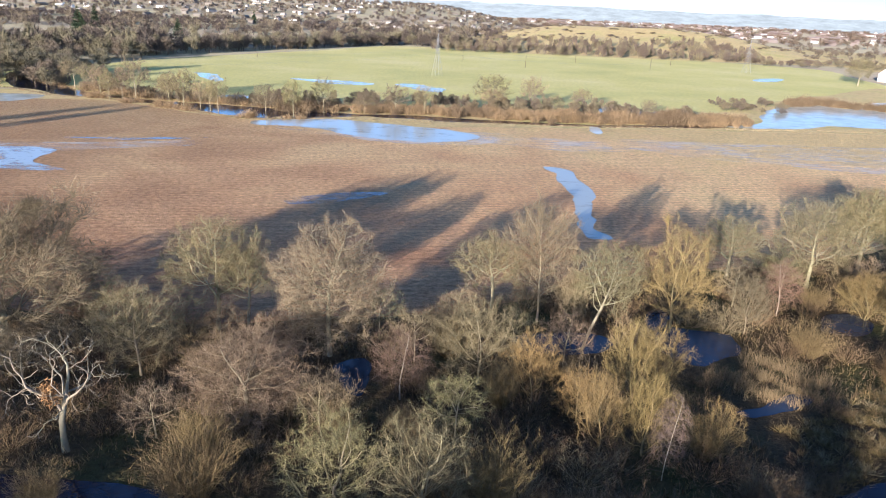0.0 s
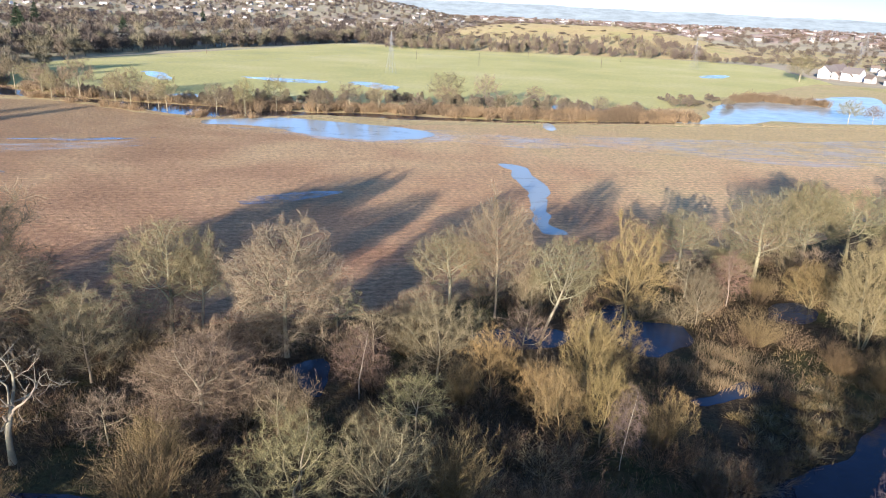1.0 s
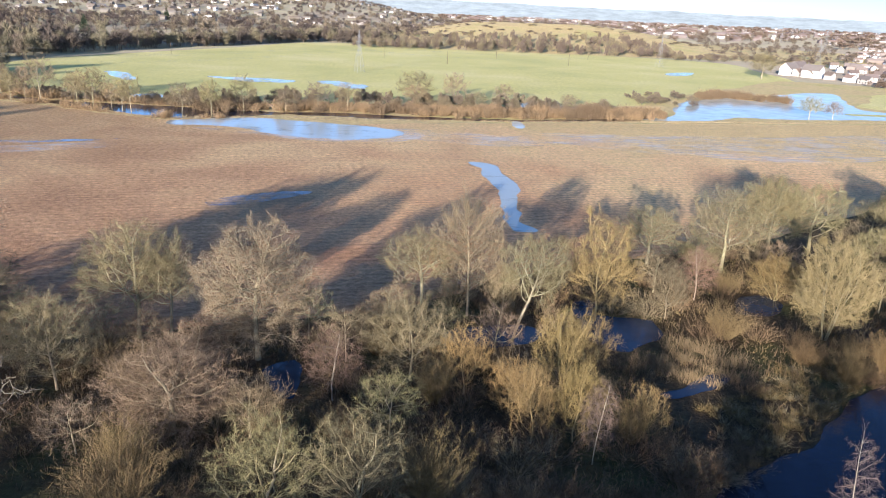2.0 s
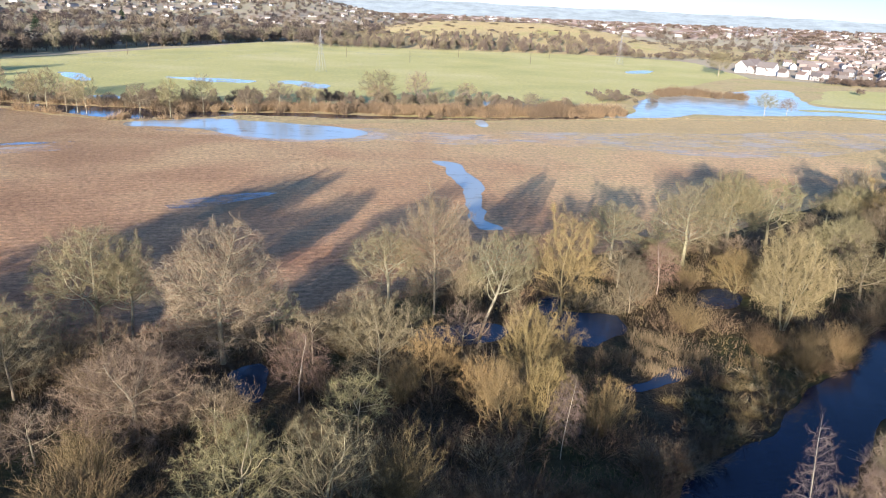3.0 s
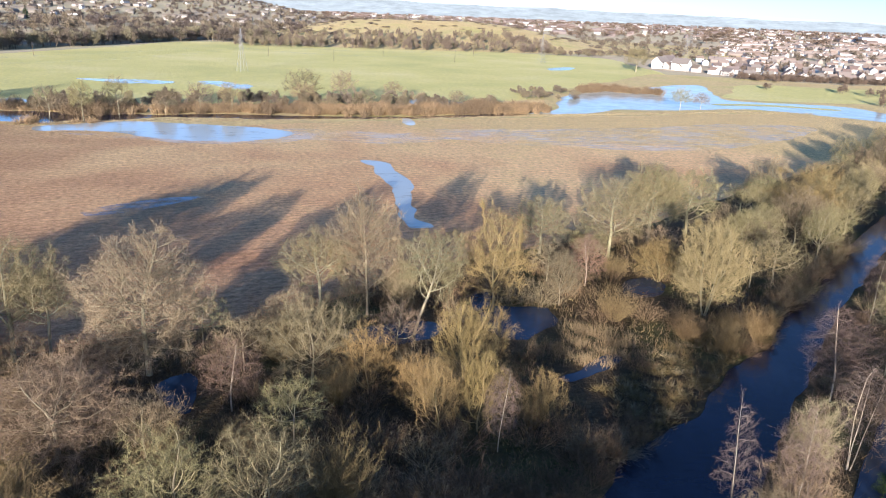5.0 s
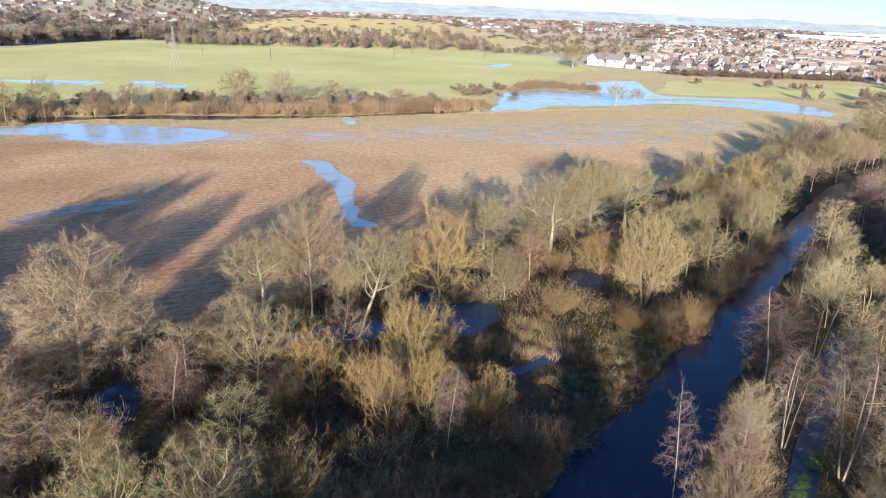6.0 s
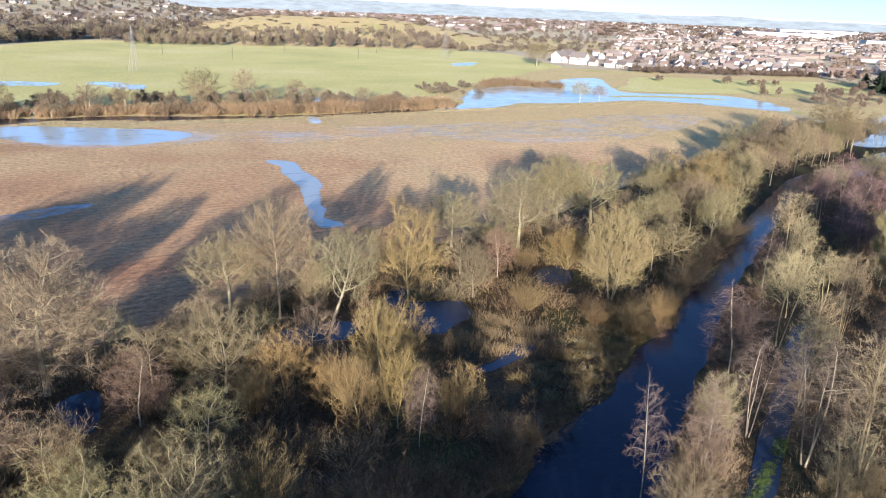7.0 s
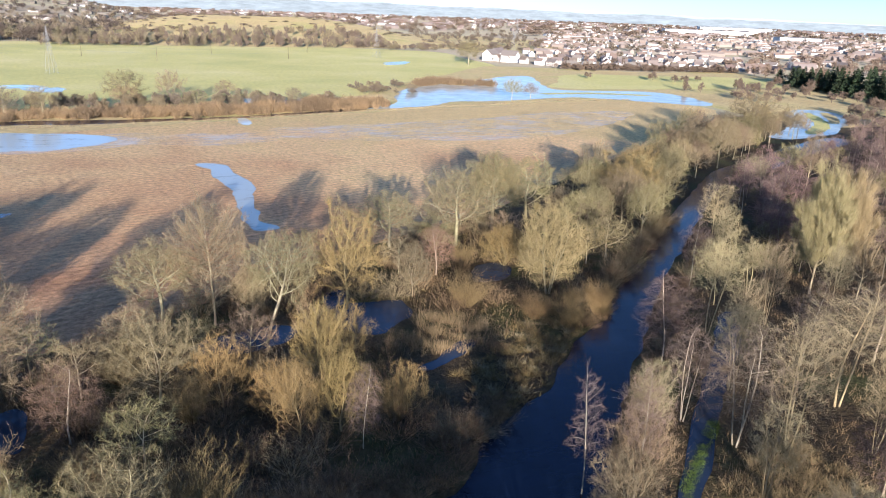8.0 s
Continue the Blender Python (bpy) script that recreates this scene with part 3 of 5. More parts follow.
sheet("river", "dark blue river with small ripples between wooded banks", "water",
      ((-140, 60), (-90, 56), (-33, 53), (-15, 49.5), (10, 46), (26.8, 46.5), (33, 52), (38, 55), (46, 58.3), (52, 63.3), (59.3, 69), (66.5, 72.3), (75.3, 80.7), (86.5, 87.7), (95.4, 94.3), (117.7, 111), (141, 127),
       (165, 142), (191, 151), (212, 159), (257, 172), (260, 163), (212, 148), (191, 140), (168, 133), (150, 126), (128, 111), (104.4, 94), (83.4, 79), (69, 66.5), (58.5, 58), (45, 46), (36, 36), (20, 33), (-10, 36), (-35, 40), (-90, 44), (-140, 46)),
      0.12, RIVER, 0.6, 8, 30)
sheet("ditch", "narrow dark ditch under the birches", "water", ((44, 36), (61, 49.5), (70, 56), (83, 66), (85.5, 64), (73, 54.5), (64, 48.5), (48, 36.5)), 0.10, POOL, 0.3, 8, 31)
# streaks whose sky glint is painted as pale colour
sheet("wet_stubble", "soaked streaks between the stubble rows with the sky's glint painted pale", "puddle", ((40, 232), (60, 228), (95, 215), (140, 205), (190, 222), (230, 250), (200, 262), (150, 252), (100, 250), (60, 248)), 0.075, PAINTED_SHEEN, 2.0, 8, 40)
sheet("wet_stubble", "soaked streaks beside the flood pool with the sky's glint painted pale", "puddle", ((8, 250), (30, 246), (55, 240), (60, 226), (40, 222), (12, 232)), 0.078, PAINTED_SHEEN, 2.0, 8, 41)
sheet("wet_stubble", "soaked margin before the flood pool with a painted pale sheen", "puddle", ((-60, 244), (-40, 234), (-17, 224), (6, 226), (18, 236), (14, 246), (0, 240), (-30, 238)), 0.079, PAINTED_SHEEN, 1.5, 8, 54)
sheet("wet_stubble", "soaked streaks in the field edge with the sky's glint painted pale", "puddle", ((-150, 196), (-112, 204), (-80, 214), (-78, 206), (-100, 196), (-120, 188)), 0.076, PAINTED_SHEEN, 2.0, 8, 43)
sheet("lawn", "short green grass beside the flooded pond", "field", ((262, 352), (285, 385), (330, 430), (400, 410), (470, 385), (440, 330), (380, 330), (320, 332)), 0.09, GRASS_FIELD, 3.0, 10, 44)
sheet("grass_strip", "strip of drowned grass across the flood pool", "grass", ((262, 184), (290, 200), (318, 226), (322, 224), (296, 197), (268, 181)), 0.13, GRASS_FIELD, 1.2, 8, 45)
sheet("grass_strip", "strip of drowned grass across the flood pool", "grass", ((300, 201), (316, 212), (330, 226), (333, 222), (318, 208), (304, 198)), 0.13, ROUGH_GRASS, 1.2, 8, 46)
sheet("grass_strip", "strip of drowned grass in the pond", "grass", ((232, 322), (262, 318), (290, 304), (292, 308), (266, 324), (236, 327)), 0.13, GRASS_FIELD, 1.2, 8, 47)

# ---- kinds of tree ----
OAK = dict(points=1000, trunk=0.32, girth=0.24, low=0.16, crown_mid=0.57, crown_half=0.43, floor=-0.65, jitter=0.17)
OAKS = [tree_kind("oak_tree", "bare oak with a rounded pale grey-green crown", "tree", "riverside oaks", OAK_BARK, OAK_TWIG, seed=s, **{**OAK, **how}) for s, how in (
    (11, {}), (12, dict(low=0.14, floor=-0.7)), (13, dict(trunk=0.45, crown_mid=0.64, crown_half=0.36, low=0.3, floor=-0.6, points=850, jitter=0.24)), (14, dict(low=0.15, floor=-0.7, lobes=0.4)))]
ASH = dict(points=950, trunk=0.4, girth=0.16, low=0.09, up=0.28, crown_mid=0.54, crown_half=0.46, floor=-0.8, twig_up=0.35, jitter=0.11)
ASHES = [tree_kind("ash_tree", "bare ash with rising branches and brown-grey twigs", "tree", "riverside ashes", OAK_BARK, GREY_TWIG, limb_bark=ASH_LIMB, seed=s, **{**ASH, **how}) for s, how in (
    (21, {}), (22, dict(up=0.4, trunk=0.6, points=1050)), (23, dict(trunk=0.3, low=0.12, crown_mid=0.52, crown_half=0.48)))]
GOLD = dict(shoots=3, points=800, twig_w=0.027, twig_len=1.1, twig_up=0.45, spread=0.6, up=0.25, low=0.1, girth=0.11)
WILLOWS = [tree_kind("willow_tree", "bare willow with golden yellow twigs and several stems", "tree", "golden willows", WILLOW_BARK, WILLOW_TWIG, limb_bark=WILLOW_LIMB, seed=s, **{**GOLD, **how}) for s, how in (
    (31, dict(lobes=0.45, stems=3, fan=0.35, trunk=0.3, crown_mid=0.52, crown_half=0.48, floor=-0.7)),
    (32, dict(stems=4, fan=0.45, trunk=0.25, crown_mid=0.50, crown_half=0.50, floor=-0.75)),
    (33, dict(trunk=0.3, girth=0.16, low=0.12, crown_mid=0.54, crown_half=0.46, floor=-0.7, lobes=0.45)))]
SLIM = dict(radius=4.0, shoots=3, points=520, step=0.42, kill=0.55, up=0.22, jitter=0.12, tip=0.007, bough=0.026, twigs=5, twig_len=0.95, twig_w=0.02, twig_up=0.0, lobes=0.3)
BIRCHES = [tree_kind("birch_tree", "slender bare birch with pale bark and purple-brown twigs", "tree", "riverside birches", BIRCH_BARK, BIRCH_TWIG, limb_bark=BIRCH_LIMB, seed=s, **{**SLIM, **how}) for s, how in (
    (41, dict(trunk=0.97, girth=0.10, low=0.2, crown_mid=0.56, crown_half=0.42, floor=-0.85)),
    (42, dict(trunk=0.92, girth=0.10, low=0.2, lean=0.08, crown_mid=0.60, crown_half=0.38, floor=-0.8)),
    (43, dict(stems=3, fan=0.14, trunk=0.8, girth=0.085, low=0.2, crown_mid=0.58, crown_half=0.40, floor=-0.8)),
    (44, dict(trunk=0.7, girth=0.12, low=0.25, jitter=0.3, crown_mid=0.64, crown_half=0.36, floor=-0.5)))]
TALL = dict(radius=5.0, points=1000, up=0.9, step=0.42, kill=0.55, low=0.08, crown_mid=0.54, crown_half=0.46, floor=-0.85, twig_len=1.2, twig_up=1.1, spread=0.5)
POPLARS = [tree_kind("poplar_tree", "tall pale poplar with upright straw-coloured twigs", "tree", "pale poplars", OAK_BARK, POPLAR_TWIG, limb_bark=ASH_LIMB, seed=s, **{**TALL, **how}) for s, how in (
    (51, dict(trunk=0.9, girth=0.17)), (52, dict(stems=3, fan=0.12, trunk=0.8, girth=0.08)))]
ALDER = dict(radius=4.5, shoots=3, points=560, step=0.45, kill=0.6, up=0.35, twig_w=0.025, twig_up=0.3, tip=0.008, bough=0.028)
STEMS = [tree_kind("alder_tree", "tall bare alder with several pale upright stems", "tree", "pale alders", ALDER_LIMB, ALDER_LIMB, limb_bark=ALDER_LIMB, seed=s, **{**ALDER, **how}) for s, how in (
    (55, dict(stems=3, fan=0.16, trunk=0.8, girth=0.10, low=0.2, crown_mid=0.60, crown_half=0.40, floor=-0.75)),
    (56, dict(stems=2, fan=0.12, trunk=0.85, girth=0.105, low=0.22, crown_mid=0.64, crown_half=0.36, floor=-0.7)),
    (57, dict(trunk=0.7, girth=0.13, low=0.22, lean=0.1, jitter=0.22, crown_mid=0.64, crown_half=0.36, floor=-0.6)))]
BROAD = tree_kind("ash_tree", "broad brown ash with dense sweeping twigs", "tree", "riverside ashes", OAK_BARK, BROAD_TWIG, limb_bark=BROAD_TWIG, seed=27, points=1500, trunk=0.25, girth=0.26, low=0.06, up=0.35, jitter=0.09, twigs=6, twig_len=1.15,
                  crown_mid=0.52, crown_half=0.48, floor=-0.8, twig_up=0.3, step=0.42, kill=0.5, lobes=0.35)
BROWN_OAK = tree_kind("oak_tree", "tall bare oak with a brown domed crown", "tree", "riverside oaks", OAK_BARK, BROAD_TWIG, limb_bark=ASH_LIMB, seed=15, points=1400, trunk=0.5, girth=0.22, low=0.09, crown_mid=0.52, crown_half=0.48, floor=-0.92,
                      jitter=0.22, step=0.42, kill=0.5)
RED_BIRCH = tree_kind("birch_tree", "young birch with a pale stem and red-brown twigs", "tree", "red birches", BIRCH_BARK, RED_TWIG, limb_bark=BIRCH_LIMB, seed=48, **{**SLIM, "trunk": 0.9, "girth": 0.11, "low": 0.12, "crown_mid": 0.55, "crown_half": 0.45, "floor": -0.75, "points": 700})
LONE_BIRCH = tree_kind("birch_tree", "slim spire-shaped birch with a pale stem and thin twigs", "tree", "riverside birches", BIRCH_BARK, BIRCH_TWIG, limb_bark=BIRCH_LIMB, seed=49,
                       **{**SLIM, "trunk": 0.98, "girth": 0.13, "low": 0.2, "crown_mid": 0.48, "crown_half": 0.5, "floor": -0.6, "points": 190, "shoots": 2, "twigs": 4})
YELLOW = [tree_kind("willow_tree", "small yellow willow with a pale forked trunk", "tree", "golden willows", WILLOW_BARK, WILLOW_TWIG, limb_bark=WILLOW_LIMB, seed=s, **{**GOLD, "points": 800, "trunk": 0.16, "girth": 0.18, "low": 0.06,
                    "crown_mid": 0.52, "crown_half": 0.48, "floor": -0.85, "jitter": 0.26, "lobes": 0.5}) for s in (37, 38)]
FAN = tree_kind("oak_tree", "broad bare tree with pale branches rising like a fan", "tree", "riverside oaks", OAK_BARK, OAK_TWIG, limb_bark=ALDER_LIMB, seed=58, stems=5, fan=0.3, trunk=0.4, girth=0.11, low=0.06, up=0.4, points=1300, step=0.42, kill=0.5,
                jitter=0.05, crown_mid=0.53, crown_half=0.47, floor=-0.85, twig_up=0.4)
GNARLED = [tree_kind("oak_tree", "low gnarled oak with twisting lichen-pale branches", "tree", "riverside oaks", OAK_BARK, OAK_TWIG, limb_bark=PALE_TWIG, seed=s, points=1100, trunk=0.16, girth=0.24, low=0.06, jitter=0.42, crown_mid=0.52, crown_half=0.48, floor=-0.8,
                     twig_len=0.65, twig_up=0.0, spread=1.1, tip=0.013, bough=0.036, lobes=0.4) for s in (64, 65)]
DEAD = tree_kind("dead_tree", "gnarled pale dead tree with broken bare limbs", "tree", "", DEAD_BARK, DEAD_BARK, seed=61, points=190, step=0.5, kill=0.8, trunk=0.3, girth=0.30, low=0.26, jitter=0.5, crown_mid=0.60, crown_half=0.40,
                 floor=-0.6, shoots=1, twigs=2, twig_len=0.8, twig_w=0.035, tip=0.016, bough=0.03, lobes=0.5, shell=0.2)
rng = np.random.default_rng(62)
leaf = unit(rng.normal(size=(420, 3))) * rng.uniform(0.3, 1.0, (420, 1)) * np.array([1.0, 1.0, 1.5]) + np.array([-0.6, -0.8, 7.0])
part("leaf_clump", raw_mesh("leaf_clump", *blades(rng, np.stack([leaf, leaf + rng.normal(size=leaf.shape) * 0.22], 1), np.full(420, 0.2)), DRY_LEAF), DEAD, "clump of dry brown leaves")

LIGHT = dict(whole=True, points=300, step=0.65, kill=0.9, girth=0.16, tip=0.012, bough=0.04, shoots=4, twigs=4, twig_len=1.3, twig_w=0.05)
FILL_BIRCHES = [tree_kind("birch_tree", "slender young birch with purple-brown twigs", "tree", "young birches", BIRCH_BARK, PURPLE_TWIG, limb_bark=BIRCH_LIMB, seed=s, **{**LIGHT, "radius": 4.0, "points": 200, "up": 0.25, "twig_w": 0.042, **how}) for s, how in (
    (45, dict(trunk=0.95, girth=0.08, low=0.2, crown_mid=0.57, crown_half=0.41, floor=-0.85)), (46, dict(trunk=0.9, girth=0.08, low=0.25, lean=0.06, crown_mid=0.61, crown_half=0.38, floor=-0.8)),
    (47, dict(stems=3, fan=0.14, trunk=0.8, girth=0.08, low=0.25, crown_mid=0.60, crown_half=0.40, floor=-0.8)))]
FILL_ASHES = [tree_kind("ash_tree", "bare young ash with pale grey-brown twigs", "tree", "young ashes", OAK_BARK, m, limb_bark=ASH_LIMB, seed=s, **{**LIGHT, **how}) for s, m, how in (
    (25, GREY_TWIG, dict(up=0.3, trunk=0.45, crown_mid=0.58, crown_half=0.42)), (26, OAK_TWIG, dict(trunk=0.35, low=0.2, floor=-0.55, crown_mid=0.56, crown_half=0.44, jitter=0.25)), (28, BROAD_TWIG, dict(up=0.12, low=0.18, floor=-0.6, crown_mid=0.56, crown_half=0.44)))]
FILL_WILLOWS = [tree_kind("willow_tree", "bare riverside willow with tan twigs", "tree", "bank willows", WILLOW_BARK, WILLOW_TWIG, limb_bark=WILLOW_TWIG, seed=s, **{**LIGHT, "stems": 3, "fan": 0.4, "trunk": 0.3, "girth": 0.15, "up": 0.25, "low": 0.1,
                          "crown_mid": 0.52, "crown_half": 0.48, "floor": -0.7, "twig_up": 0.4}) for s in (35, 36)]


def shrub_mesh(seed, stems=40, side=6, height=5.0, fan=0.55, width=0.05, thick=0.035):
    rng = np.random.default_rng(seed)
    a = rng.random(stems) * 2 * np.pi
    f = fan * np.sqrt(rng.random(stems))
    start = np.stack([np.cos(a) * f * 1.2, np.sin(a) * f * 1.2, np.zeros(stems)], 1)
    way = np.stack([np.cos(a) * f, np.sin(a) * f, np.ones(stems)], 1)
    lines = bend(rng, start, way, height * (0.55 + 0.5 * rng.random(stems)), 4, 0.05, 0.10)
    radii = thick * np.linspace(1, 0.35, 4)[None] * np.ones((stems, 1))
    l2, r2 = sprout(rng, lines, radii, side, 0.2, 1.0, 32, 0.42, 3, 0.08, 0.12, 0.6, 0.4)
    l3, _ = sprout(rng, l2, r2, 4, 0.2, 1.0, 35, 0.5, 3, 0.05, 0.12)
    return tubes(lines, radii, 3), merge(blades(rng, l2, np.full(len(l2), width)), blades(rng, l3, np.full(len(l3), width)))


def shrub_kind(name, label, group, mat, seed, **how):
    stems, twigs = shrub_mesh(seed, **how)
    base = thing(name, label, "shrub", group)
    part("stem_clump", raw_mesh("stem_clump", *stems, mat), base)
    part("crown", raw_mesh("crown", *twigs, mat), base)
    return base


OSIERS = [shrub_kind("osier_shrub", "bushy osier with orange-tan upright stems", "osiers", SHRUB_TWIG, s, stems=190, side=6, width=0.024, thick=0.013) for s in (71, 72, 73)]
BRAMBLES = [shrub_kind("thicket_shrub", "low brown leafless thicket on the bank", "bank thickets", BROWN_TWIG, s, stems=52, fan=0.9, height=3.6, width=0.034, thick=0.02) for s in (74, 75, 76)]
SALLOWS = [shrub_kind("sallow_shrub", "grey-brown leafless sallow bush", "sallows", GREY_TWIG, s, stems=56, fan=0.8, height=5.0, width=0.036, thick=0.024) for s in (77, 78)]
KINDS = [BROAD, BROWN_OAK, RED_BIRCH, LONE_BIRCH, *YELLOW, *GNARLED, *STEMS, FAN, *FILL_BIRCHES, *FILL_ASHES, *FILL_WILLOWS, *OAKS, *ASHES, *WILLOWS, *BIRCHES, *POPLARS, DEAD, *OSIERS, *BRAMBLES, *SALLOWS]

# ---- the riverside wood: each tree by kind, place, height, crown radius and turn ----
plant(BROAD, -53.5, 77.0, 20.5, 12.5, 20)
plant(BROWN_OAK, -13.7, 78.7, 18.2, 7.6, 10)
plant(RED_BIRCH, -4.2, 69.0, 9.0, 3.4, 60, wide=4.0)
# two unseen ashes outside the view, added for their long shadow streaks
plant(ASHES[1], -163, 190, 19, 4.0, 40)
plant(ASHES[0], -172, 200, 17, 4.5, 140)
plant(RED_BIRCH, 50.5, 97.0, 9.0, 3.2, 200, wide=4.0)
for n, x, y, h, r, a in ((0, -29.6, 84.8, 16.4, 6.7, 40), (2, -25.6, 85.0, 12.4, 4.2, 90), 
                         (2, 7.3, 92.7, 12.5, 5.8, 130), (1, 60.7, 109.1, 15.2, 7.0, 70), (1, 73.5, 117.1, 15.7, 7.0, 160),
                         (0, 74.2, 118.2, 15.9, 6.0, 250), (3, 84.5, 121.0, 13.8, 6.3, 20), (0, 48.9, 113.0, 11.2, 5.9, 110)):
    plant(OAKS[n], x, y, h, r, a)
for n, x, y, h, r, a in ((0, -34.6, 72.0, 11.8, 5.3, 30), (1, 13.8, 91.4, 18.3, 5.8, 75), (2, 4.7, 73.2, 10.9, 5.2, 140), (2, 43.0, 90.3, 8.9, 3.3, 10), 
                         (0, 18.4, 89.0, 9.7, 2.2, 300), (2, 164.9, 153.4, 12.7, 6.5, 20), (0, 169.4, 145.2, 16.3, 6.0, 90), (1, 216.2, 172.8, 18.1, 10.0, 150), (2, 115.8, 136.7, 12.4, 6.1, 250)):
    plant(ASHES[n], x, y, h, r, a)
for n, x, y, h, r, a in ((2, 32.1, 89.4, 15.6, 6.2, 20), (0, 64.3, 97.2, 7.6, 4.0, 210),
                         (1, 63.7, 96.9, 7.2, 5.0, 100), (2, 112.8, 120.5, 12.2, 8.0, 40), (0, 26.0, 73.5, 8.0, 3.6, 70)):
    plant(WILLOWS[n], x, y, h, r, a)
for n, x, y, h, r, a in ((0, 10.7, 69.9, 8.6, 3.4, 0), (1, 16.6, 60.6, 8.8, 3.0, 80), (0, 20.8, 60.2, 9.4, 3.0, 210), (1, 21.6, 69.0, 11.0, 3.6, 150), (0, 15.2, 66.0, 6.5, 2.6, 300), (1, 28.7, 60.8, 6.0, 2.4, 30)):
    plant(YELLOW[n], x, y, h, r, a)
plant(BROWN_OAK, -19.8, 63.1, 10.4, 6.8, 200)
plant(GNARLED[1], -8.6, 50.5, 9.6, 5.0, 300)
plant(GNARLED[0], -1.0, 50.0, 10.2, 5.0, 80)
plant(FAN, 63.3, 83.1, 14.8, 5.8, 200)
plant(DEAD, -35.6, 57.1, 13.9, 5.6, 30)
tagged(plant(OAKS[2], 18.8, 83.1, 15.6, 4.6, 0), "leaning pale oak with a bleached trunk").rotation_euler = (0, radians(14), radians(10))
for n, x, y, h, r, a in ((1, 40.6, 37.9, 14.8, 2.3, 70), (2, 55.5, 46.8, 12.3, 2.8, 20), (1, 66.1, 49.5, 11.5, 4.2, 10), (0, 63.7, 58.3, 12.3, 4.4, 150), (2, 75.9, 62.1, 15.0, 4.4, 90),
                         (2, 57.2, 40.9, 14.0, 4.6, 200), (1, 61.3, 37.9, 15.5, 4.6, 40), (2, 74.7, 41.5, 15.0, 6.0, 120), (0, 90.1, 46.8, 12.3, 5.0, 60), (2, 127.9, 71.2, 9.5, 5.1, 10), (0, 63.4, 29.1, 8.7, 3.9, 80),
                         (1, 110.0, 92.4, 12.5, 4.6, 30), (2, 147.9, 116.3, 11.3, 5.0, 0), (0, 21.8, 56.4, 9.7, 2.0, 40)):
    if x > 60 and n > 0:
        plant(STEMS[n - 1], x, y, h, r * 0.85, a, wide=4.5)
    else:
        plant(BIRCHES[n], x, y, h, r, a, wide=4.0)
plant(LONE_BIRCH, 37.5, 41.4, 14.0, 1.75, 0, wide=4.0)
plant(POPLARS[0], 103.8, 66.4, 20.4, 4.2, 0, wide=5.0)
plant(POPLARS[1], 113.3, 67.9, 18.5, 3.5, 90, wide=5.0)
for n, x, y, h, r, a in ((0, -21.1, 50.6, 6.6, 4.1, 0), (1, -33.5, 49.2, 4.0, 2.4, 40), (2, 5.3, 51.5, 6.4, 3.4, 90), (0, 27.0, 60.0, 4.2, 2.2, 140), (1, 56.0, 76.0, 3.6, 2.8, 60), (2, 63.5, 77.5, 3.0, 2.2, 10), (0, 49.0, 84.0, 4.6, 3.6, 200)):
    plant(OSIERS[n], x, y, h, r, a, built=5.0, wide=2.6)

# right bank and background of the wood: mixed young trees, closely set
rng = random.Random(5)
taken = [(ob.location.x, ob.location.y) for ob in bpy.data.objects if ob.parent is None]


def free_spot(x, y, gap):
    if any((x - a) ** 2 + (y - b) ** 2 < gap * gap for a, b in taken):
        return False
    taken.append((x, y))
    return True


def beside_river(x):
    """The river's right bank: its y at x."""
    return float(np.interp(x, (36, 45, 58.5, 69, 83.4, 104.4, 128, 150, 191, 260), (34, 44, 56, 64, 76, 91, 108, 122, 136, 160)))


for _ in range(900):
    x = rng.uniform(40, 260)
    y = beside_river(x) - 0.6 - abs(rng.gauss(0, 1)) * 38
    near = x < 100
    if x < 47 or y < 18 or y < 0.19 * x or abs(y - (36 + (x - 46) * 0.77)) < 1.6 or not free_spot(x, y, 7.2 if near else 6.2):
        continue
    if near:
        kind = rng.choice(BIRCHES[:3] + STEMS if y > beside_river(x) - 5 else STEMS * 4 + BIRCHES[:2])
        plant(kind, x, y, rng.uniform(9, 13.5), rng.uniform(2.2, 3.5), rng.uniform(0, 360), wide=4.5 if kind in STEMS else 4.0)
    else:
        kind = rng.choice(FILL_BIRCHES * 3 + FILL_ASHES * 2)
        plant(kind, x, y, rng.uniform(7, 12.5), rng.uniform(2.6, 4.4), rng.uniform(0, 360), wide=4.0 if kind in FILL_BIRCHES else 6.0)
for _ in range(160):
    # left bank beyond the spit
    s = rng.random()
    x = 82 + 170 * s
    y = float(np.interp(x, (75, 95, 118, 141, 165, 212, 257), (82, 96, 113, 129, 145, 162, 175))) + 0.8 + abs(rng.gauss(0, 1)) * 11
    if y < float(np.interp(x, (66, 117, 165, 243), (130, 160, 182, 221))) + 4 and free_spot(x, y, 4.8):
        plant(rng.choice(OAKS * 2 + ASHES[2:] + [BROWN_OAK, WILLOWS[0]] if x < 135 else FILL_WILLOWS[:1] + FILL_ASHES * 3), x, y, rng.uniform(7, 12.5), rng.uniform(3.5, 5.5), rng.uniform(0, 360))

for n, (x, y) in enumerate(((118, 86), (124, 91), (130, 97), (127, 86), (135, 100), (121, 79), (137, 94), (113, 80), (141, 103))):
    plant(FILL_BIRCHES[n % 3], x, y, 8.5 + 0.4 * n, 3.4, 70 * n, wide=4.0)
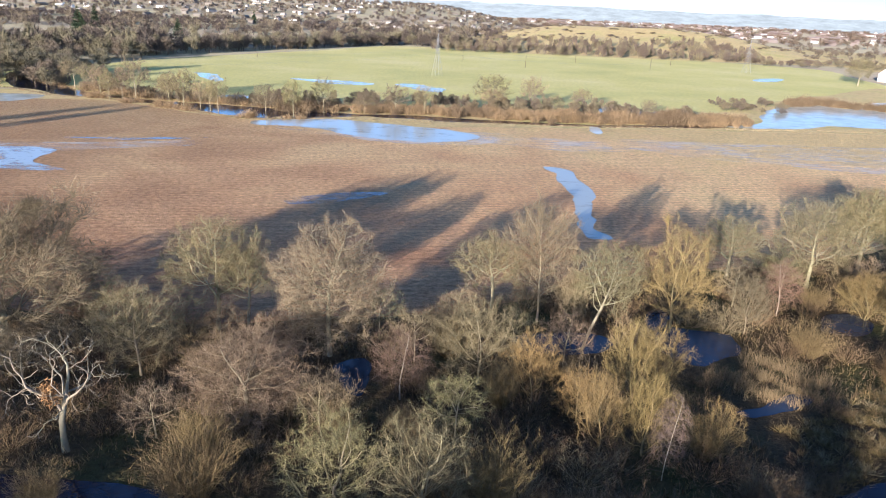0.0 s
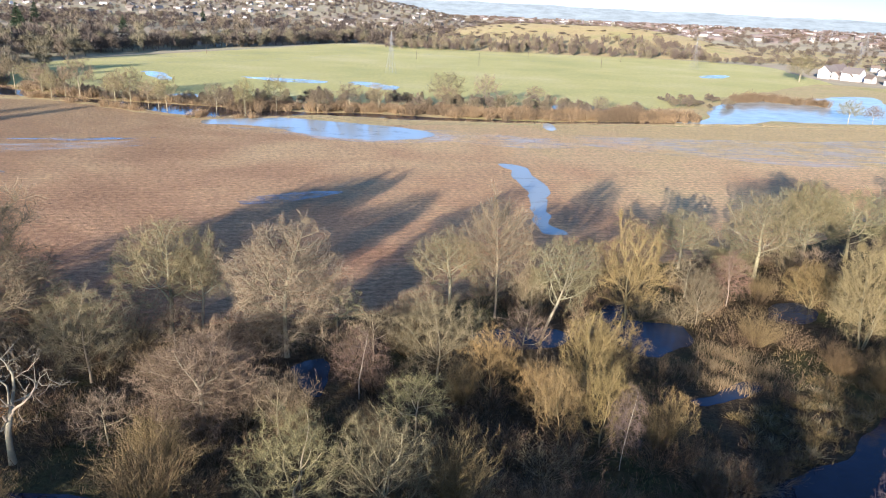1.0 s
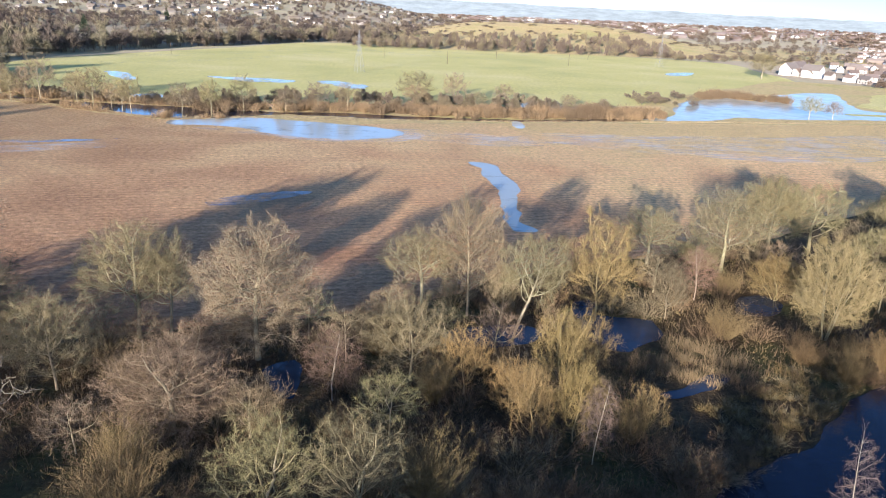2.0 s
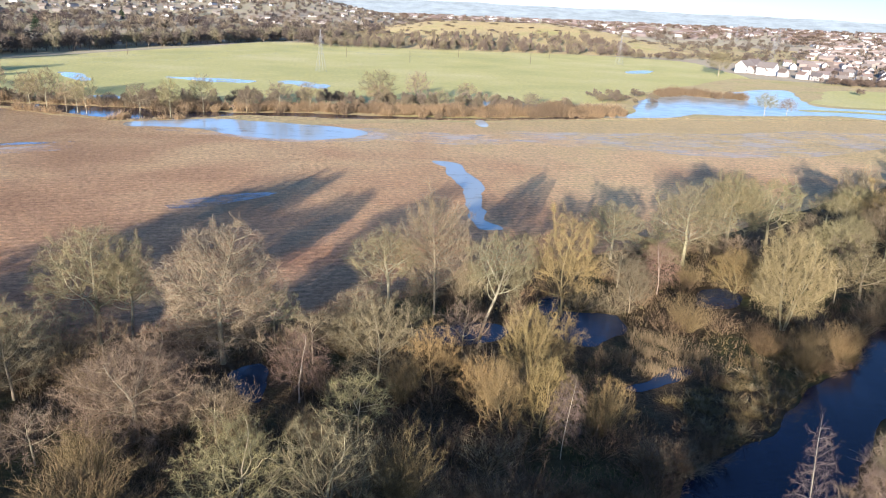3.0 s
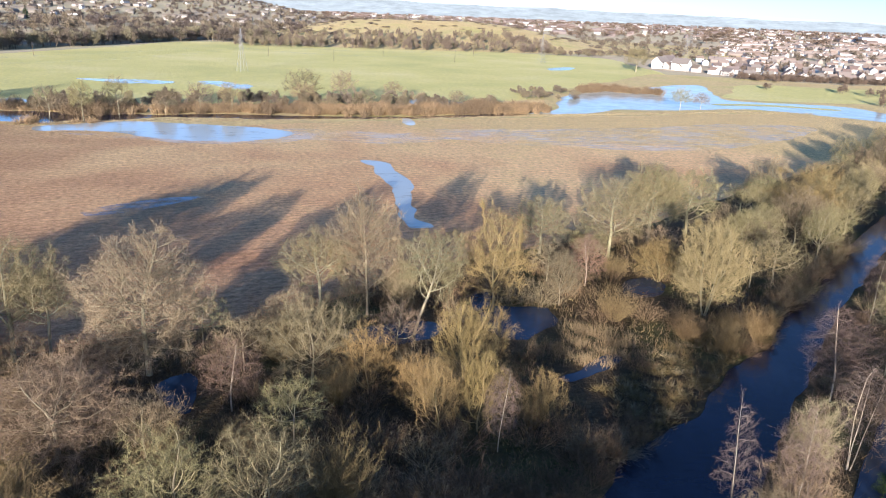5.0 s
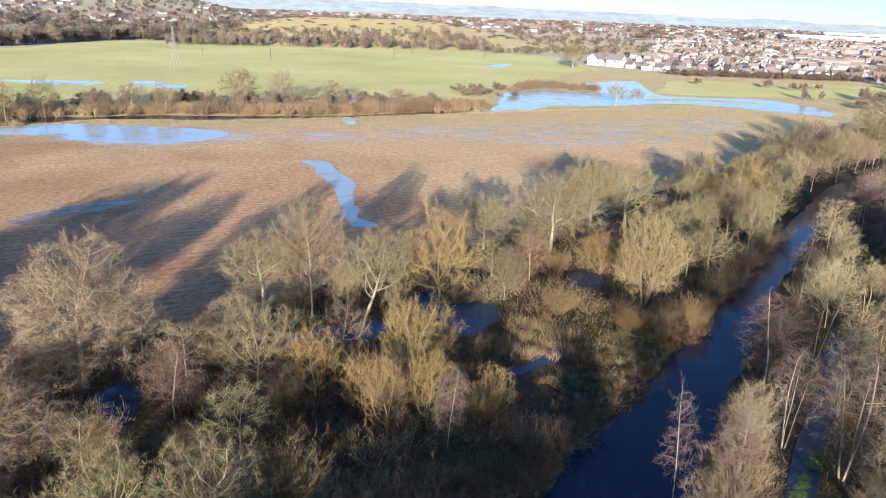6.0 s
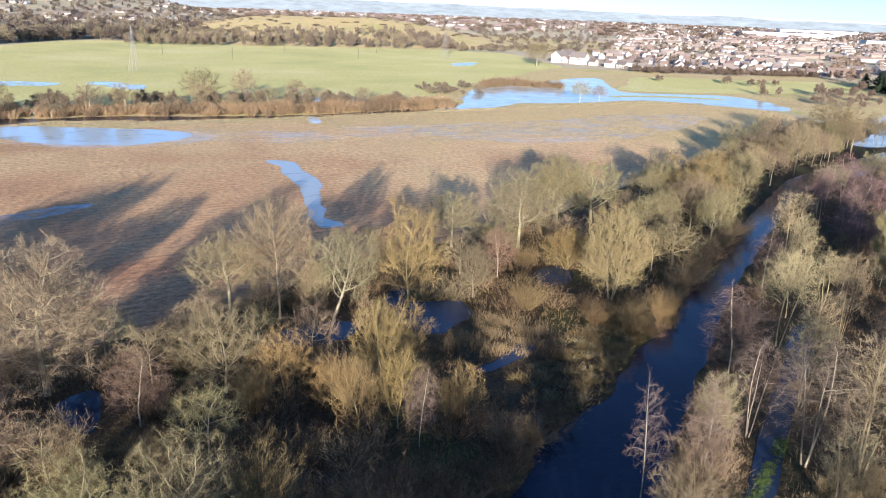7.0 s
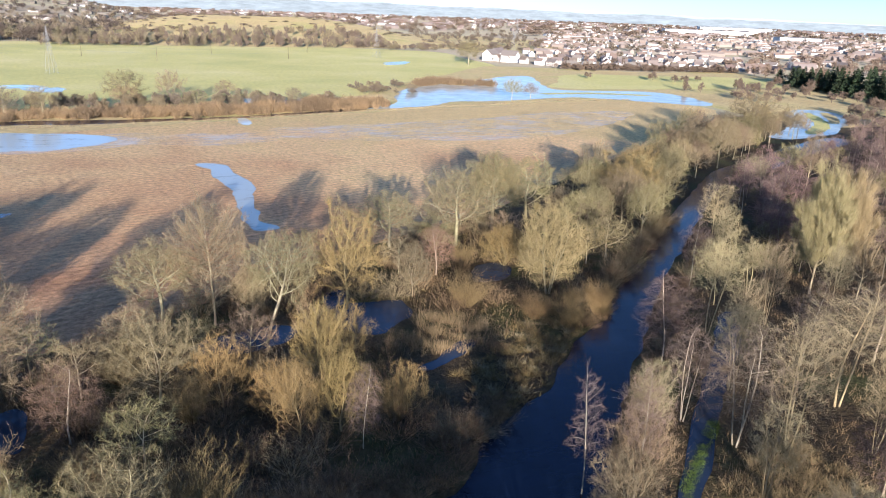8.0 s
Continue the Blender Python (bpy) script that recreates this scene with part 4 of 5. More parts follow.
# unseen trees added on the near bank under the drone, to shade the wood
for x, y, h in ((-85.2, 18.9, 11), (-71.1, 20.4, 11), (-55, 17.6, 11), (-40.7, 18.3, 11), (-26.1, 18.8, 13), (-12.4, 18.7, 15), (-1.6, 18.7, 15), (12.9, 17.7, 10), (55.5, 19, 15), (-76.7, 26.4, 12), (-64.7, 25.6, 12), (-48.3, 26, 12),
                (-33.3, 26.3, 11), (-20.2, 25.5, 9), (-7.5, 26.7, 11), (6.2, 25.7, 12), (-43.7, 34.3, 8), (-29.1, 33.1, 7), (-13.2, 34, 7), (-0.5, 34.3, 8),
                (18, 30, 7), (42, 10, 15), (-34, 10, 13), (-14, 11, 14), (-23, 12, 13), (-8, 6, 15)):
    plant(rng.choice(FILL_ASHES), x, y, h, rng.uniform(4.5, 6), rng.uniform(0, 360))
# unseen denser oaks added to throw shade on the clearing and field edge
for x, y, h, r in ((6.5, 14, 15, 5.0), (23.6, 26.4, 11.2, 3.6), (25.6, 29.8, 10.2, 3.2), (14, 24, 9.8, 4.8), (20, 20, 10.5, 4.0), (26.5, 23, 8, 4), (31, 27, 7.4, 3.8), (36, 22, 8.5, 4.2), (9, 28, 9, 4.5), (-84, 33.4, 18, 7), (-68.4, 34.4, 18, 7), (-55.5, 33.8, 17, 7)):
    plant(rng.choice(OAKS), x, y, h, r, rng.uniform(0, 360))
plant(ASHES[2], 41.0, 38.4, 10.2, 3.4, 30)
plant(ASHES[0], 37.6, 36.0, 8.2, 3.2, 130)
# lower trees filling the wood between the tall ones
for n, x, y, h, r in ((0, 2.5, 84, 8, 3.6), (1, 9.5, 80, 7, 3.4), (2, 15.5, 78, 8, 3.6), (0, -3, 78, 7.5, 3.5), (1, -8, 84, 8.5, 3.8), (2, -20, 74, 8, 4), (0, -27, 78, 7, 3.6), (1, -41, 80, 9, 4.4), (2, -46, 68, 8, 4),
                      (0, -12, 62, 7, 3.8), (1, 2, 62, 7.5, 3.8), (2, -28, 60, 6.5, 3.5), (0, 24, 79, 7, 3.2), (1, 54, 104, 8, 4), (2, 68, 104, 8, 4), (0, 45, 100, 7, 4), (1, 78, 92, 7.5, 4), (2, 88, 104, 8, 4.4), (0, -62, 72, 10, 5), (1, -68, 84, 11, 5)):
    plant((FILL_ASHES + FILL_WILLOWS[:1])[n], x, y, h, r, 37 * n + 11 * x)
    taken.append((x, y))


# undergrowth through the wood
def wood_edge(x):
    return float(np.interp(x, (-75, -60, -17, 2, 27, 66, 117), (88, 88, 90, 93, 110, 121, 148)))


def left_bank(x):
    """The river's left bank: its y at x."""
    return float(np.interp(x, (-90, -33, -15, 10, 26.8, 33, 46, 52, 59.3, 66.5, 75.3, 95.4, 117.7), (56, 53, 49.5, 46, 46.5, 52, 58.3, 63.3, 69, 72.3, 80.7, 94.3, 111)))


POOLS = ((35.3, 86, 5.0), (59.5, 95, 5.0), (39.6, 70.8, 5.0), (-10.2, 74, 4.2), (31.8, 93.6, 2.6), (13, 84.6, 3.5), (20, 85, 3.5))


def dry(x, y):
    return all((x - a) ** 2 + (y - b) ** 2 > r * r and (x - 0.96 * a) ** 2 + (y - 0.96 * b) ** 2 > r * r and (x - 0.92 * a) ** 2 + (y - 0.92 * b) ** 2 > 0.6 * r * r for a, b, r in POOLS)


def reedy(x, y):
    return ((x - 41) / 8) ** 2 + ((y - 77) / 6.5) ** 2 < 1 and not (x < 39.5 and y > 78)


def tussocky(x, y):
    return 37 < x < 60 and left_bank(x) + 0.7 < y < left_bank(x) + 12 and not reedy(x, y)


for _ in range(520):
    x, y = rng.uniform(-75, 70), rng.uniform(48, 118)
    if y < left_bank(x) + 1.5 or y > wood_edge(x) or not dry(x, y) or reedy(x, y) or tussocky(x, y):
        continue
    if free_spot(x, y, 2.6):
        kind = rng.choice(BRAMBLES * 2 + SALLOWS + OSIERS[:1])
        plant(kind, x, y, rng.uniform(2.0, 4.6), rng.uniform(2.0, 3.6), rng.uniform(0, 360), built=4.2, wide=2.6)


# thickets along the water's edge
for k in range(48):
    x = rng.uniform(60, 112)
    plant(rng.choice(BRAMBLES + (OSIERS if x < 72 else SALLOWS)), x, left_bank(x) + rng.uniform(0.6, 2.6), rng.uniform(1.6, 4.0) * (0.55 if x < 76 else 1.0), rng.uniform(1.6, 3.0) * (0.75 if x < 76 else 1.0), rng.uniform(0, 360), built=4.2, wide=2.6)
for k in range(40):
    x = rng.uniform(40, 110)
    plant(rng.choice(BRAMBLES + SALLOWS), x, beside_river(x) - rng.uniform(0.4, 1.6), rng.uniform(1.2, 2.6), rng.uniform(1.2, 2.2), rng.uniform(0, 360), built=4.2, wide=2.6)
for k in range(44):
    x = rng.uniform(6, 37)
    plant(rng.choice(BRAMBLES * 2 + SALLOWS), x, left_bank(x) + rng.uniform(0.4, 5.5), rng.uniform(1.2, 3.0), rng.uniform(1.4, 2.6), rng.uniform(0, 360), built=4.2, wide=2.6)
plant(OSIERS[1], 58.5, 71.0, 5.0, 2.4, 20, built=5.0, wide=2.6)


def blade_patch(name, label, category, count, corner_a, corner_b, inside, height, width, lean, mat, seed, bunch=1, clump=0.25, splay=0.0):
    """Standing stalks or grass blades over an area, in one mesh."""
    rng = np.random.default_rng(seed)
    xy = rng.uniform(corner_a, corner_b, (count, 2))
    keep = [inside(x, y) and noise.noise(Vector((x / 3.0, y / 3.0, seed))) > -0.25 for x, y in xy]
    middle = np.repeat(xy[np.array(keep)], bunch, 0)
    xy = middle + rng.normal(size=(sum(keep) * bunch, 2)) * (clump if bunch > 1 else 0)
    n = len(xy)
    h = rng.uniform(*height, n)
    top = np.stack([rng.normal(size=n) * lean * h, rng.normal(size=n) * lean * h, h], 1)
    top[:, :2] += (xy - middle) * splay
    base = np.stack([xy[:, 0], xy[:, 1], np.full(n, 0.02)], 1)
    tagged(new(name, raw_mesh(name, *blades(rng, np.stack([base, base + top], 1), rng.uniform(*width, n)), mat)), label, category, kind="stuff")


blade_patch("reed_bed", "shaggy tan reeds in shallow floodwater", "reeds", 950, (28, 70), (50, 88), lambda x, y: reedy(x, y) and noise.noise(Vector((x / 2.0, y / 2.0, 0))) > -0.15, (0.6, 1.5), (0.025, 0.05), 0.16, REED, 1, 34, 0.42, 0.5)
blade_patch("tussock_grass", "tussocky dull green and straw grass on the river bank", "grass", 1700, (28, 48), (62, 86), tussocky, (0.4, 0.9), (0.03, 0.06), 0.25, GRASS_BLADE, 2, 40, 0.2, 2.0)
blade_patch("bank_straw", "bleached straw tussocks on the river bank", "grass", 800, (28, 48), (62, 86), lambda x, y: tussocky(x, y) and noise.noise(Vector((x / 1.7, y / 1.7, 5))) > -0.05, (0.4, 0.95), (0.03, 0.06), 0.25, STRAW, 7, 36, 0.2, 2.2)
blade_patch("dead_undergrowth", "brown dead stalks and brambles under the trees", "undergrowth", 9000, (-90, 46), (80, 130), lambda x, y: left_bank(x) + 0.5 < y < wood_edge(x) and dry(x, y), (0.4, 1.8), (0.04, 0.09), 0.35, BROWN_TWIG, 3, 6)
blade_patch("bank_grass", "dull winter grass between the trees", "grass", 7000, (-90, 46), (80, 130), lambda x, y: left_bank(x) + 0.5 < y < wood_edge(x) + 1.5 and dry(x, y), (0.2, 0.7), (0.05, 0.12), 0.5, GRASS_BLADE, 4, 6)
blade_patch("bank_undergrowth", "brown dead stalks under the birches", "undergrowth", 14000, (36, 15), (170, 120), lambda x, y: y < beside_river(x) - 0.5 and abs(y - (36 + (x - 46) * 0.77)) > 1.7, (0.3, 1.4), (0.03, 0.06), 0.4, BROWN_TWIG, 5, 5)


blade_patch("mossy_bank", "short bright green grass on the ditch bank", "grass", 2600, (45, 35), (59, 46), lambda x, y: abs(y - (37.2 + (x - 46.2) * 0.62)) < 0.55, (0.10, 0.28), (0.025, 0.05), 0.35, MOSS_BLADE, 13, 30, 0.22)
blade_patch("straw_clumps", "pale straw grass clumps beside the ditch", "grass", 420, (50, 30), (64, 40), lambda x, y: y < 36 + (x - 50) * 0.4, (0.5, 1.1), (0.02, 0.045), 0.2, REED, 14, 34, 0.25, 1.2)


# ---- woods far off, each one mass of small bare trees ----
def far_tree(seed, count=95, width=(0.13, 0.24), height=11.0):
    """A bare tree seen from far: trunk, limbs and uneven lobes of fine twigs that point up and out."""
    rng = np.random.default_rng(seed)
    t = trunk_line(rng, height * 0.6, 0.0, 4)
    n = 8
    i = np.arange(n)
    cz, az = 0.8 - 1.45 * (i + 0.5) / n, i * 2.4 + rng.random(n)
    ring = np.sqrt(np.maximum(1 - cz**2, 0)) * 4.5 * rng.uniform(0.35, 0.62, n)
    lobe = np.stack([np.cos(az) * ring, np.sin(az) * ring, height * (0.50 + 0.34 * cz)], 1)
    start = np.stack([0 * az, 0 * az, np.clip(lobe[:, 2] - 1.2 * ring, 0.8, height * 0.5)], 1)
    limbs = np.stack([start, (start + lobe) / 2, lobe], 1)
    u = unit(rng.normal(size=(n, count, 3)) + np.array([0, 0, 0.45]))
    size = 4.5 * rng.uniform(0.44, 0.64, (n, 1, 1))
    inner = (lobe[:, None] + u * size * rng.uniform(0.05, 0.5, (n, count, 1))).reshape(-1, 3)
    outer = (lobe[:, None] + unit(u + 0.3 * rng.normal(size=u.shape) + np.array([0, 0, 0.2])) * size * rng.uniform(0.75, 1.12, (n, count, 1)) * np.array([1, 1, 1.2])).reshape(-1, 3)
    return merge(tubes(t, 0.2 * np.linspace(1, 0.4, 4)[None], 4), blades(rng, limbs, np.full(n, 0.25)), blades(rng, np.stack([inner, outer], 1), rng.uniform(*width, len(inner))))


FAR_TREES = [far_tree(s) for s in (81, 82, 83, 84)]
MID_TREES = [far_tree(s, 48, (0.2, 0.34)) for s in (181, 182, 183)]
SMALL_TREES = [far_tree(s, 17, (0.42, 0.7)) for s in (88, 89, 90)]


def far_shrub(seed):
    rng = np.random.default_rng(seed)
    n = 46
    a, f = rng.random(n) * 6.283, np.sqrt(rng.random(n))
    start = np.stack([np.cos(a) * f * 2.4, np.sin(a) * f * 2.4, np.zeros(n)], 1)
    lines = bend(rng, start, np.stack([np.cos(a) * f * 0.5, np.sin(a) * f * 0.5, np.ones(n)], 1), 11.0 * (1.0 - 0.45 * f) * rng.uniform(0.75, 1.1, n), 3, 0.0, 0.08)
    kids, _ = sprout(rng, lines, np.full((n, 3), 0.05), 5, 0.25, 1.0, 28, 0.4, 3, 0.05, 0.1)
    return merge(blades(rng, lines, np.full(n, 0.3)), blades(rng, kids, rng.uniform(0.18, 0.36, len(kids))))


FAR_SHRUBS = [far_shrub(s) for s in (85, 86, 87)]


def wood(name, label, spots, mat, group="", models=FAR_TREES):
    """Many small trees in one mesh. Spots: x, y, z, height, radius."""
    rng = np.random.default_rng(len(spots))
    made = []
    for x, y, z, h, r in spots:
        v, f = models[rng.integers(len(models))]
        a = rng.random() * 6.283
        c, s = math.cos(a) * r / 4.5, math.sin(a) * r / 4.5
        w = np.stack([v[:, 0] * c - v[:, 1] * s + x, v[:, 0] * s + v[:, 1] * c + y, v[:, 2] * h / 11.0 + z], 1)
        made.append((w, f))
    ob = new(name, raw_mesh(name, *merge(*made), mat))
    return tagged(ob, label, "wood", group, "stuff")


def scatter(rng, count, corner_a, corner_b, height, radius, inside=None):
    out = []
    for _ in range(count):
        x, y = rng.uniform(corner_a[0], corner_b[0]), rng.uniform(corner_a[1], corner_b[1])
        if inside is None or inside(x, y):
            out.append((x, y, 0.0, rng.uniform(*height), rng.uniform(*radius)))
    return out


# willow scrub along the brook
rng = random.Random(9)
brook_mid = ((-80, -40, -16, 15, 40, 58, 112, 140), (287, 296, 299, 296, 294, 294, 300, 312))
front, tan, olive = [], [], []
for _ in range(1150):
    x = rng.uniform(-75, 128)
    mid = float(np.interp(x, *brook_mid))
    if x < 5 and noise.noise(Vector((x / 16, 3, 0))) < rng.uniform(-0.5, 0.25) or x > 112 and rng.random() < 0.6:
        continue
    tall = rng.uniform(2.2, 4.6) + 3.8 * max(0.0, noise.noise(Vector((x / 11, 7, 0))))
    (tan if noise.noise(Vector((x / 20, 1, 4))) + rng.uniform(-0.4, 0.4) > 0.05 else front).append((x, mid - 4 + rng.gauss(0, 4), 0.0, tall, rng.uniform(1.7, 3.0)))
for _ in range(110):
    # the reed clump on the far side of the pond and bushes on its bank
    tan.append((rng.uniform(178, 226), 0, 0.0, rng.uniform(3, 6), rng.uniform(1.6, 3.0)))
    x = tan[-1][0]
    tan[-1] = (x, 384 - 0.55 * abs(x - 195) + rng.gauss(0, 3.5), *tan[-1][2:])
for _ in range(60):
    x = rng.uniform(88, 118)
    tan.append((x, float(np.interp(x, *brook_mid)) + rng.gauss(2, 5), 0.0, rng.uniform(3.5, 5.5), rng.uniform(2, 3.4)))
for _ in range(260):
    x = rng.uniform(-215, -58)
    bank = float(np.interp(x, (-205, -163, -127, -87, -63), (352, 319, 301, 294, 290)))
    if noise.noise(Vector((x / 14, 5, 2))) > rng.uniform(-0.6, 0.3):
        rng.choice((tan, front, olive, olive)).append((x, bank + abs(rng.gauss(0, 1)) * 5, 0.0, rng.uniform(2.5, 6.0), rng.uniform(1.8, 3.6)))
for _ in range(60):
    x = rng.uniform(-160, -50)
    edge = float(np.interp(x, (-165, -149, -132, -113, -98, -83, -67, -55), (299, 300, 291, 279.5, 272.5, 263.5, 260, 264)))
    if noise.noise(Vector((x / 9, 1, 6))) > 0.05:
        front.append((x, edge + rng.gauss(0, 1.2), 0.0, rng.uniform(2.0, 4.5), rng.uniform(1.4, 3.0)))
wood("willow_scrub", "red-brown reeds and willow scrub along the brook", front, SCRUB_RED, models=FAR_SHRUBS)
wood("willow_scrub", "tan willow scrub along the brook and pond", tan, REED, models=FAR_SHRUBS)
for _ in range(84):
    x = rng.uniform(-78, 105)
    olive.append((x, float(np.interp(x, *brook_mid)) + rng.uniform(3, 16), 0.0, rng.uniform(3.5, 8.5), rng.uniform(2.6, 4.6)))
olive += [(rng.uniform(132, 168), rng.uniform(338, 375), 0.0, rng.uniform(2.5, 5), rng.uniform(2, 4)) for _ in range(26)]
wood("brook_bushes", "rounded bare bushes behind the brook", olive[::2], FAR_GREY)
wood("brook_bushes", "rounded brown bushes behind the brook", olive[1::2], FAR_TWIG)


blade_patch("bank_reeds", "tan grass and reeds on the brook bank", "reeds", 18000, (-215, 255), (-60, 345), lambda x, y: abs(y - float(np.interp(x, (-200, -165, -149, -132, -113, -98, -83, -67, -55), (321, 299, 300, 291, 279.5, 272.5, 263.5, 260, 264)))) < 1.8 or abs(y - float(np.interp(x, (-205, -163, -127, -87, -60), (352, 319, 301, 295, 291)))) < 3.5, (0.35, 0.9), (0.08, 0.18), 0.3, REED, 12, 4, 0.4)
def field_end(x):
    return float(np.interp(x, (-71, -33, 10, 54, 107, 142, 175, 223, 262), (262, 269, 268, 272, 279, 285, 288, 295, 290)))


blade_patch("straw_bank", "bleached straw grass along the field edge", "grass", 30000, (-75, 255), (265, 302), lambda x, y: 0.2 < y - field_end(x) < 3.4 and not (55 < x < 60), (0.3, 0.75), (0.10, 0.2), 0.3, STRAW, 6, 4, 0.5)
# row of bankside trees
for x, y, h, r in ((-104.7, 278.6, 16.6, 6.5), (-130, 293.6, 18.0, 8.2), (-89.5, 273.6, 14.9, 5.3), (-70.1, 269.9, 12.5, 7.0), (-59, 267.8, 15.0, 5.0), (-50, 283, 15.0, 6.5), (-34, 284, 10, 5), (-22, 290, 12, 7), (-10, 292, 12, 6), (18.9, 311.6, 16.2, 9.9), (36.9, 316.8, 15.5, 6.8), (62.6, 333.8, 9.1, 6.6),
                   (197.3, 302.6, 11.2, 6.5), (211.6, 306.9, 8.6, 4.8), (-120, 301, 12, 6), (-149.5, 304, 14, 7), (-160, 319, 13, 7), (-97.6, 277.3, 12, 4),
                   (-114.8, 290, 13, 5), (-92.8, 274.4, 12, 4), (-136.2, 295, 14, 5), (-141.1, 293.6, 13, 5), (-172, 326, 14, 7), (18.5, 301, 11, 7), (44, 300, 9, 6), (90, 318, 7, 5)):
    tagged(plant(rng.choice(FILL_ASHES), x, y, h, r * 0.9, rng.uniform(0, 360), "bare grey-brown tree standing beside the flooded brook"), group="trees along the brook")
tagged(plant(OAKS[1], 293.4, 518.8, 20.0, 9.5, 40, "lone bare oak standing at the pasture edge"), group="trees along the brook")
spots = scatter(rng, 90, (-360, 300), (-185, 400), (9, 17), (5, 9), lambda x, y: y > 305 - 0.35 * (x + 185)) + scatter(rng, 60, (-300, 390), (-215, 560), (10, 17), (6, 10), lambda x, y: x < -250 + (y - 390) * 0.4)
wood("field_edge_wood", "bare brown trees along the pasture edge", spots[::2], FAR_TWIG)
wood("field_edge_wood", "bare olive-grey trees along the pasture edge", spots[1::2], FAR_GREY)


def town_slope(x, y):
    """The rise of the land under the far town."""
    s = min(max((y - 860) / 1250, 0.0), 1.0)
    e = min(max((260 - x) / 350, 0.0), 1.0) * min(max((x + 1500) / 400, 0.0), 1.0)
    return 46 * s * s * (3 - 2 * s) * e * e * (3 - 2 * e)


n = 40
gx, gy = np.meshgrid(np.linspace(-1500, 262, n), np.linspace(855, 2600, n))
gz = np.array([town_slope(x, y) - (0.3 if y < 900 or x > 225 or x < -1450 else 0) for x, y in zip(gx.ravel(), gy.ravel())])
i = (np.arange(n - 1)[:, None] * n + np.arange(n - 1)).ravel()
tagged(new("town_hill", raw_mesh("town_hill", np.stack([gx.ravel(), gy.ravel(), gz], -1), np.stack([i, i + 1, i + n + 1, i + n], 1), FARMLAND, True)),
       "gently rising brown land under the far town", "hill", kind="structure")
# belt behind the pasture and the woods before the left town
spots = []
for _ in range(760):
    s = rng.random()
    x = -620 + 640 * s
    y = float(np.interp(x, (-620, -330, -215, -130, -60, 20), (330, 430, 540, 680, 805, 795))) + abs(rng.gauss(0, 1)) * 70
    spots.append((x, y, 0.0, rng.uniform(8, 16) + (5 if x < -230 else 0), rng.uniform(5, 10)))
wood("tree_belt", "dense belt of bare brown trees behind the pasture", spots[::3], FAR_TWIG, models=MID_TREES)
wood("tree_belt", "dense belt of bare grey-green trees behind the pasture", spots[1::3], FAR_GREY, models=MID_TREES)
wood("tree_belt", "dense belt of dark bare trees behind the pasture", spots[2::3], FAR_DARK, models=MID_TREES)
spots = scatter(rng, 750, (-1000, 880), (220, 1180), (8, 15), (6, 10)) + scatter(rng, 1500, (-1000, 1130), (220, 2100), (6, 10), (4, 8))
spots = [(x, y, town_slope(x, y), h, r) for x, y, _, h, r in spots]
wood("distant_wood", "bare brown woods among the far houses", spots[::2], FAR_TWIG, models=SMALL_TREES)
wood("distant_wood", "dark bare woods among the far houses", spots[1::2], FAR_DARK, models=SMALL_TREES)
spots = scatter(rng, 150, (400, 690), (780, 1180), (5, 10), (4, 8))
wood("distant_wood", "scattered brown trees beyond the mound", spots, FAR_TWIG, models=SMALL_TREES)
spots = scatter(rng, 260, (470, 250), (1100, 560), (6, 12), (4, 8), lambda x, y: y < 0.42 * x + 260)
wood("distant_wood", "brown trees beside the edge of the town", spots, FAR_TWIG, models=SMALL_TREES)
spots = scatter(rng, 300, (450, 560), (2000, 1900), (7, 12), (5, 9)) + scatter(rng, 240, (380, 100), (1500, 700), (7, 12), (5, 9), lambda x, y: y < 300 + 0.1 * x and x > 430)
wood("distant_wood", "bare brown woods among the far houses", spots, FAR_TWIG, models=SMALL_TREES)
spots = scatter(rng, 120, (340, 380), (520, 470), (3, 8), (2, 5), lambda x, y: 455 - 0.25 * (x - 360) < y < 478 - 0.25 * (x - 360))
spots += scatter(rng, 120, (300, 180), (460, 420), (3, 7), (2, 5), lambda x, y: abs(y - (470 - 0.75 * (x - 330)) + 60) < 14)
spots += scatter(rng, 30, (380, 470), (560, 640), (4, 8), (2, 4))
spots += scatter(rng, 200, (265, 120), (440, 330), (3, 8), (2, 4.5), lambda x, y: y < 0.78 * x - 40 and (x < 400 or y < 240) and noise.noise(Vector((x / 30, y / 30, 2))) > -0.05)
for k in range(150):
    x = rng.uniform(350, 505)
    spots.append((x, 470 - 0.30 * (x - 372) + rng.gauss(0, 4), 0.0, rng.uniform(3, 6), rng.uniform(2.5, 4.5)))
spots += scatter(rng, 70, (330, 225), (440, 330), (4, 9), (2, 4), lambda x, y: y > 0.55 * x + 60)
spots += scatter(rng, 40, (290, 180), (400, 235), (4, 8), (2, 4), lambda x, y: y < 0.5 * x + 45)
wood("hedge_scrub", "brown hedge and scrub before the houses", spots, FAR_TWIG)

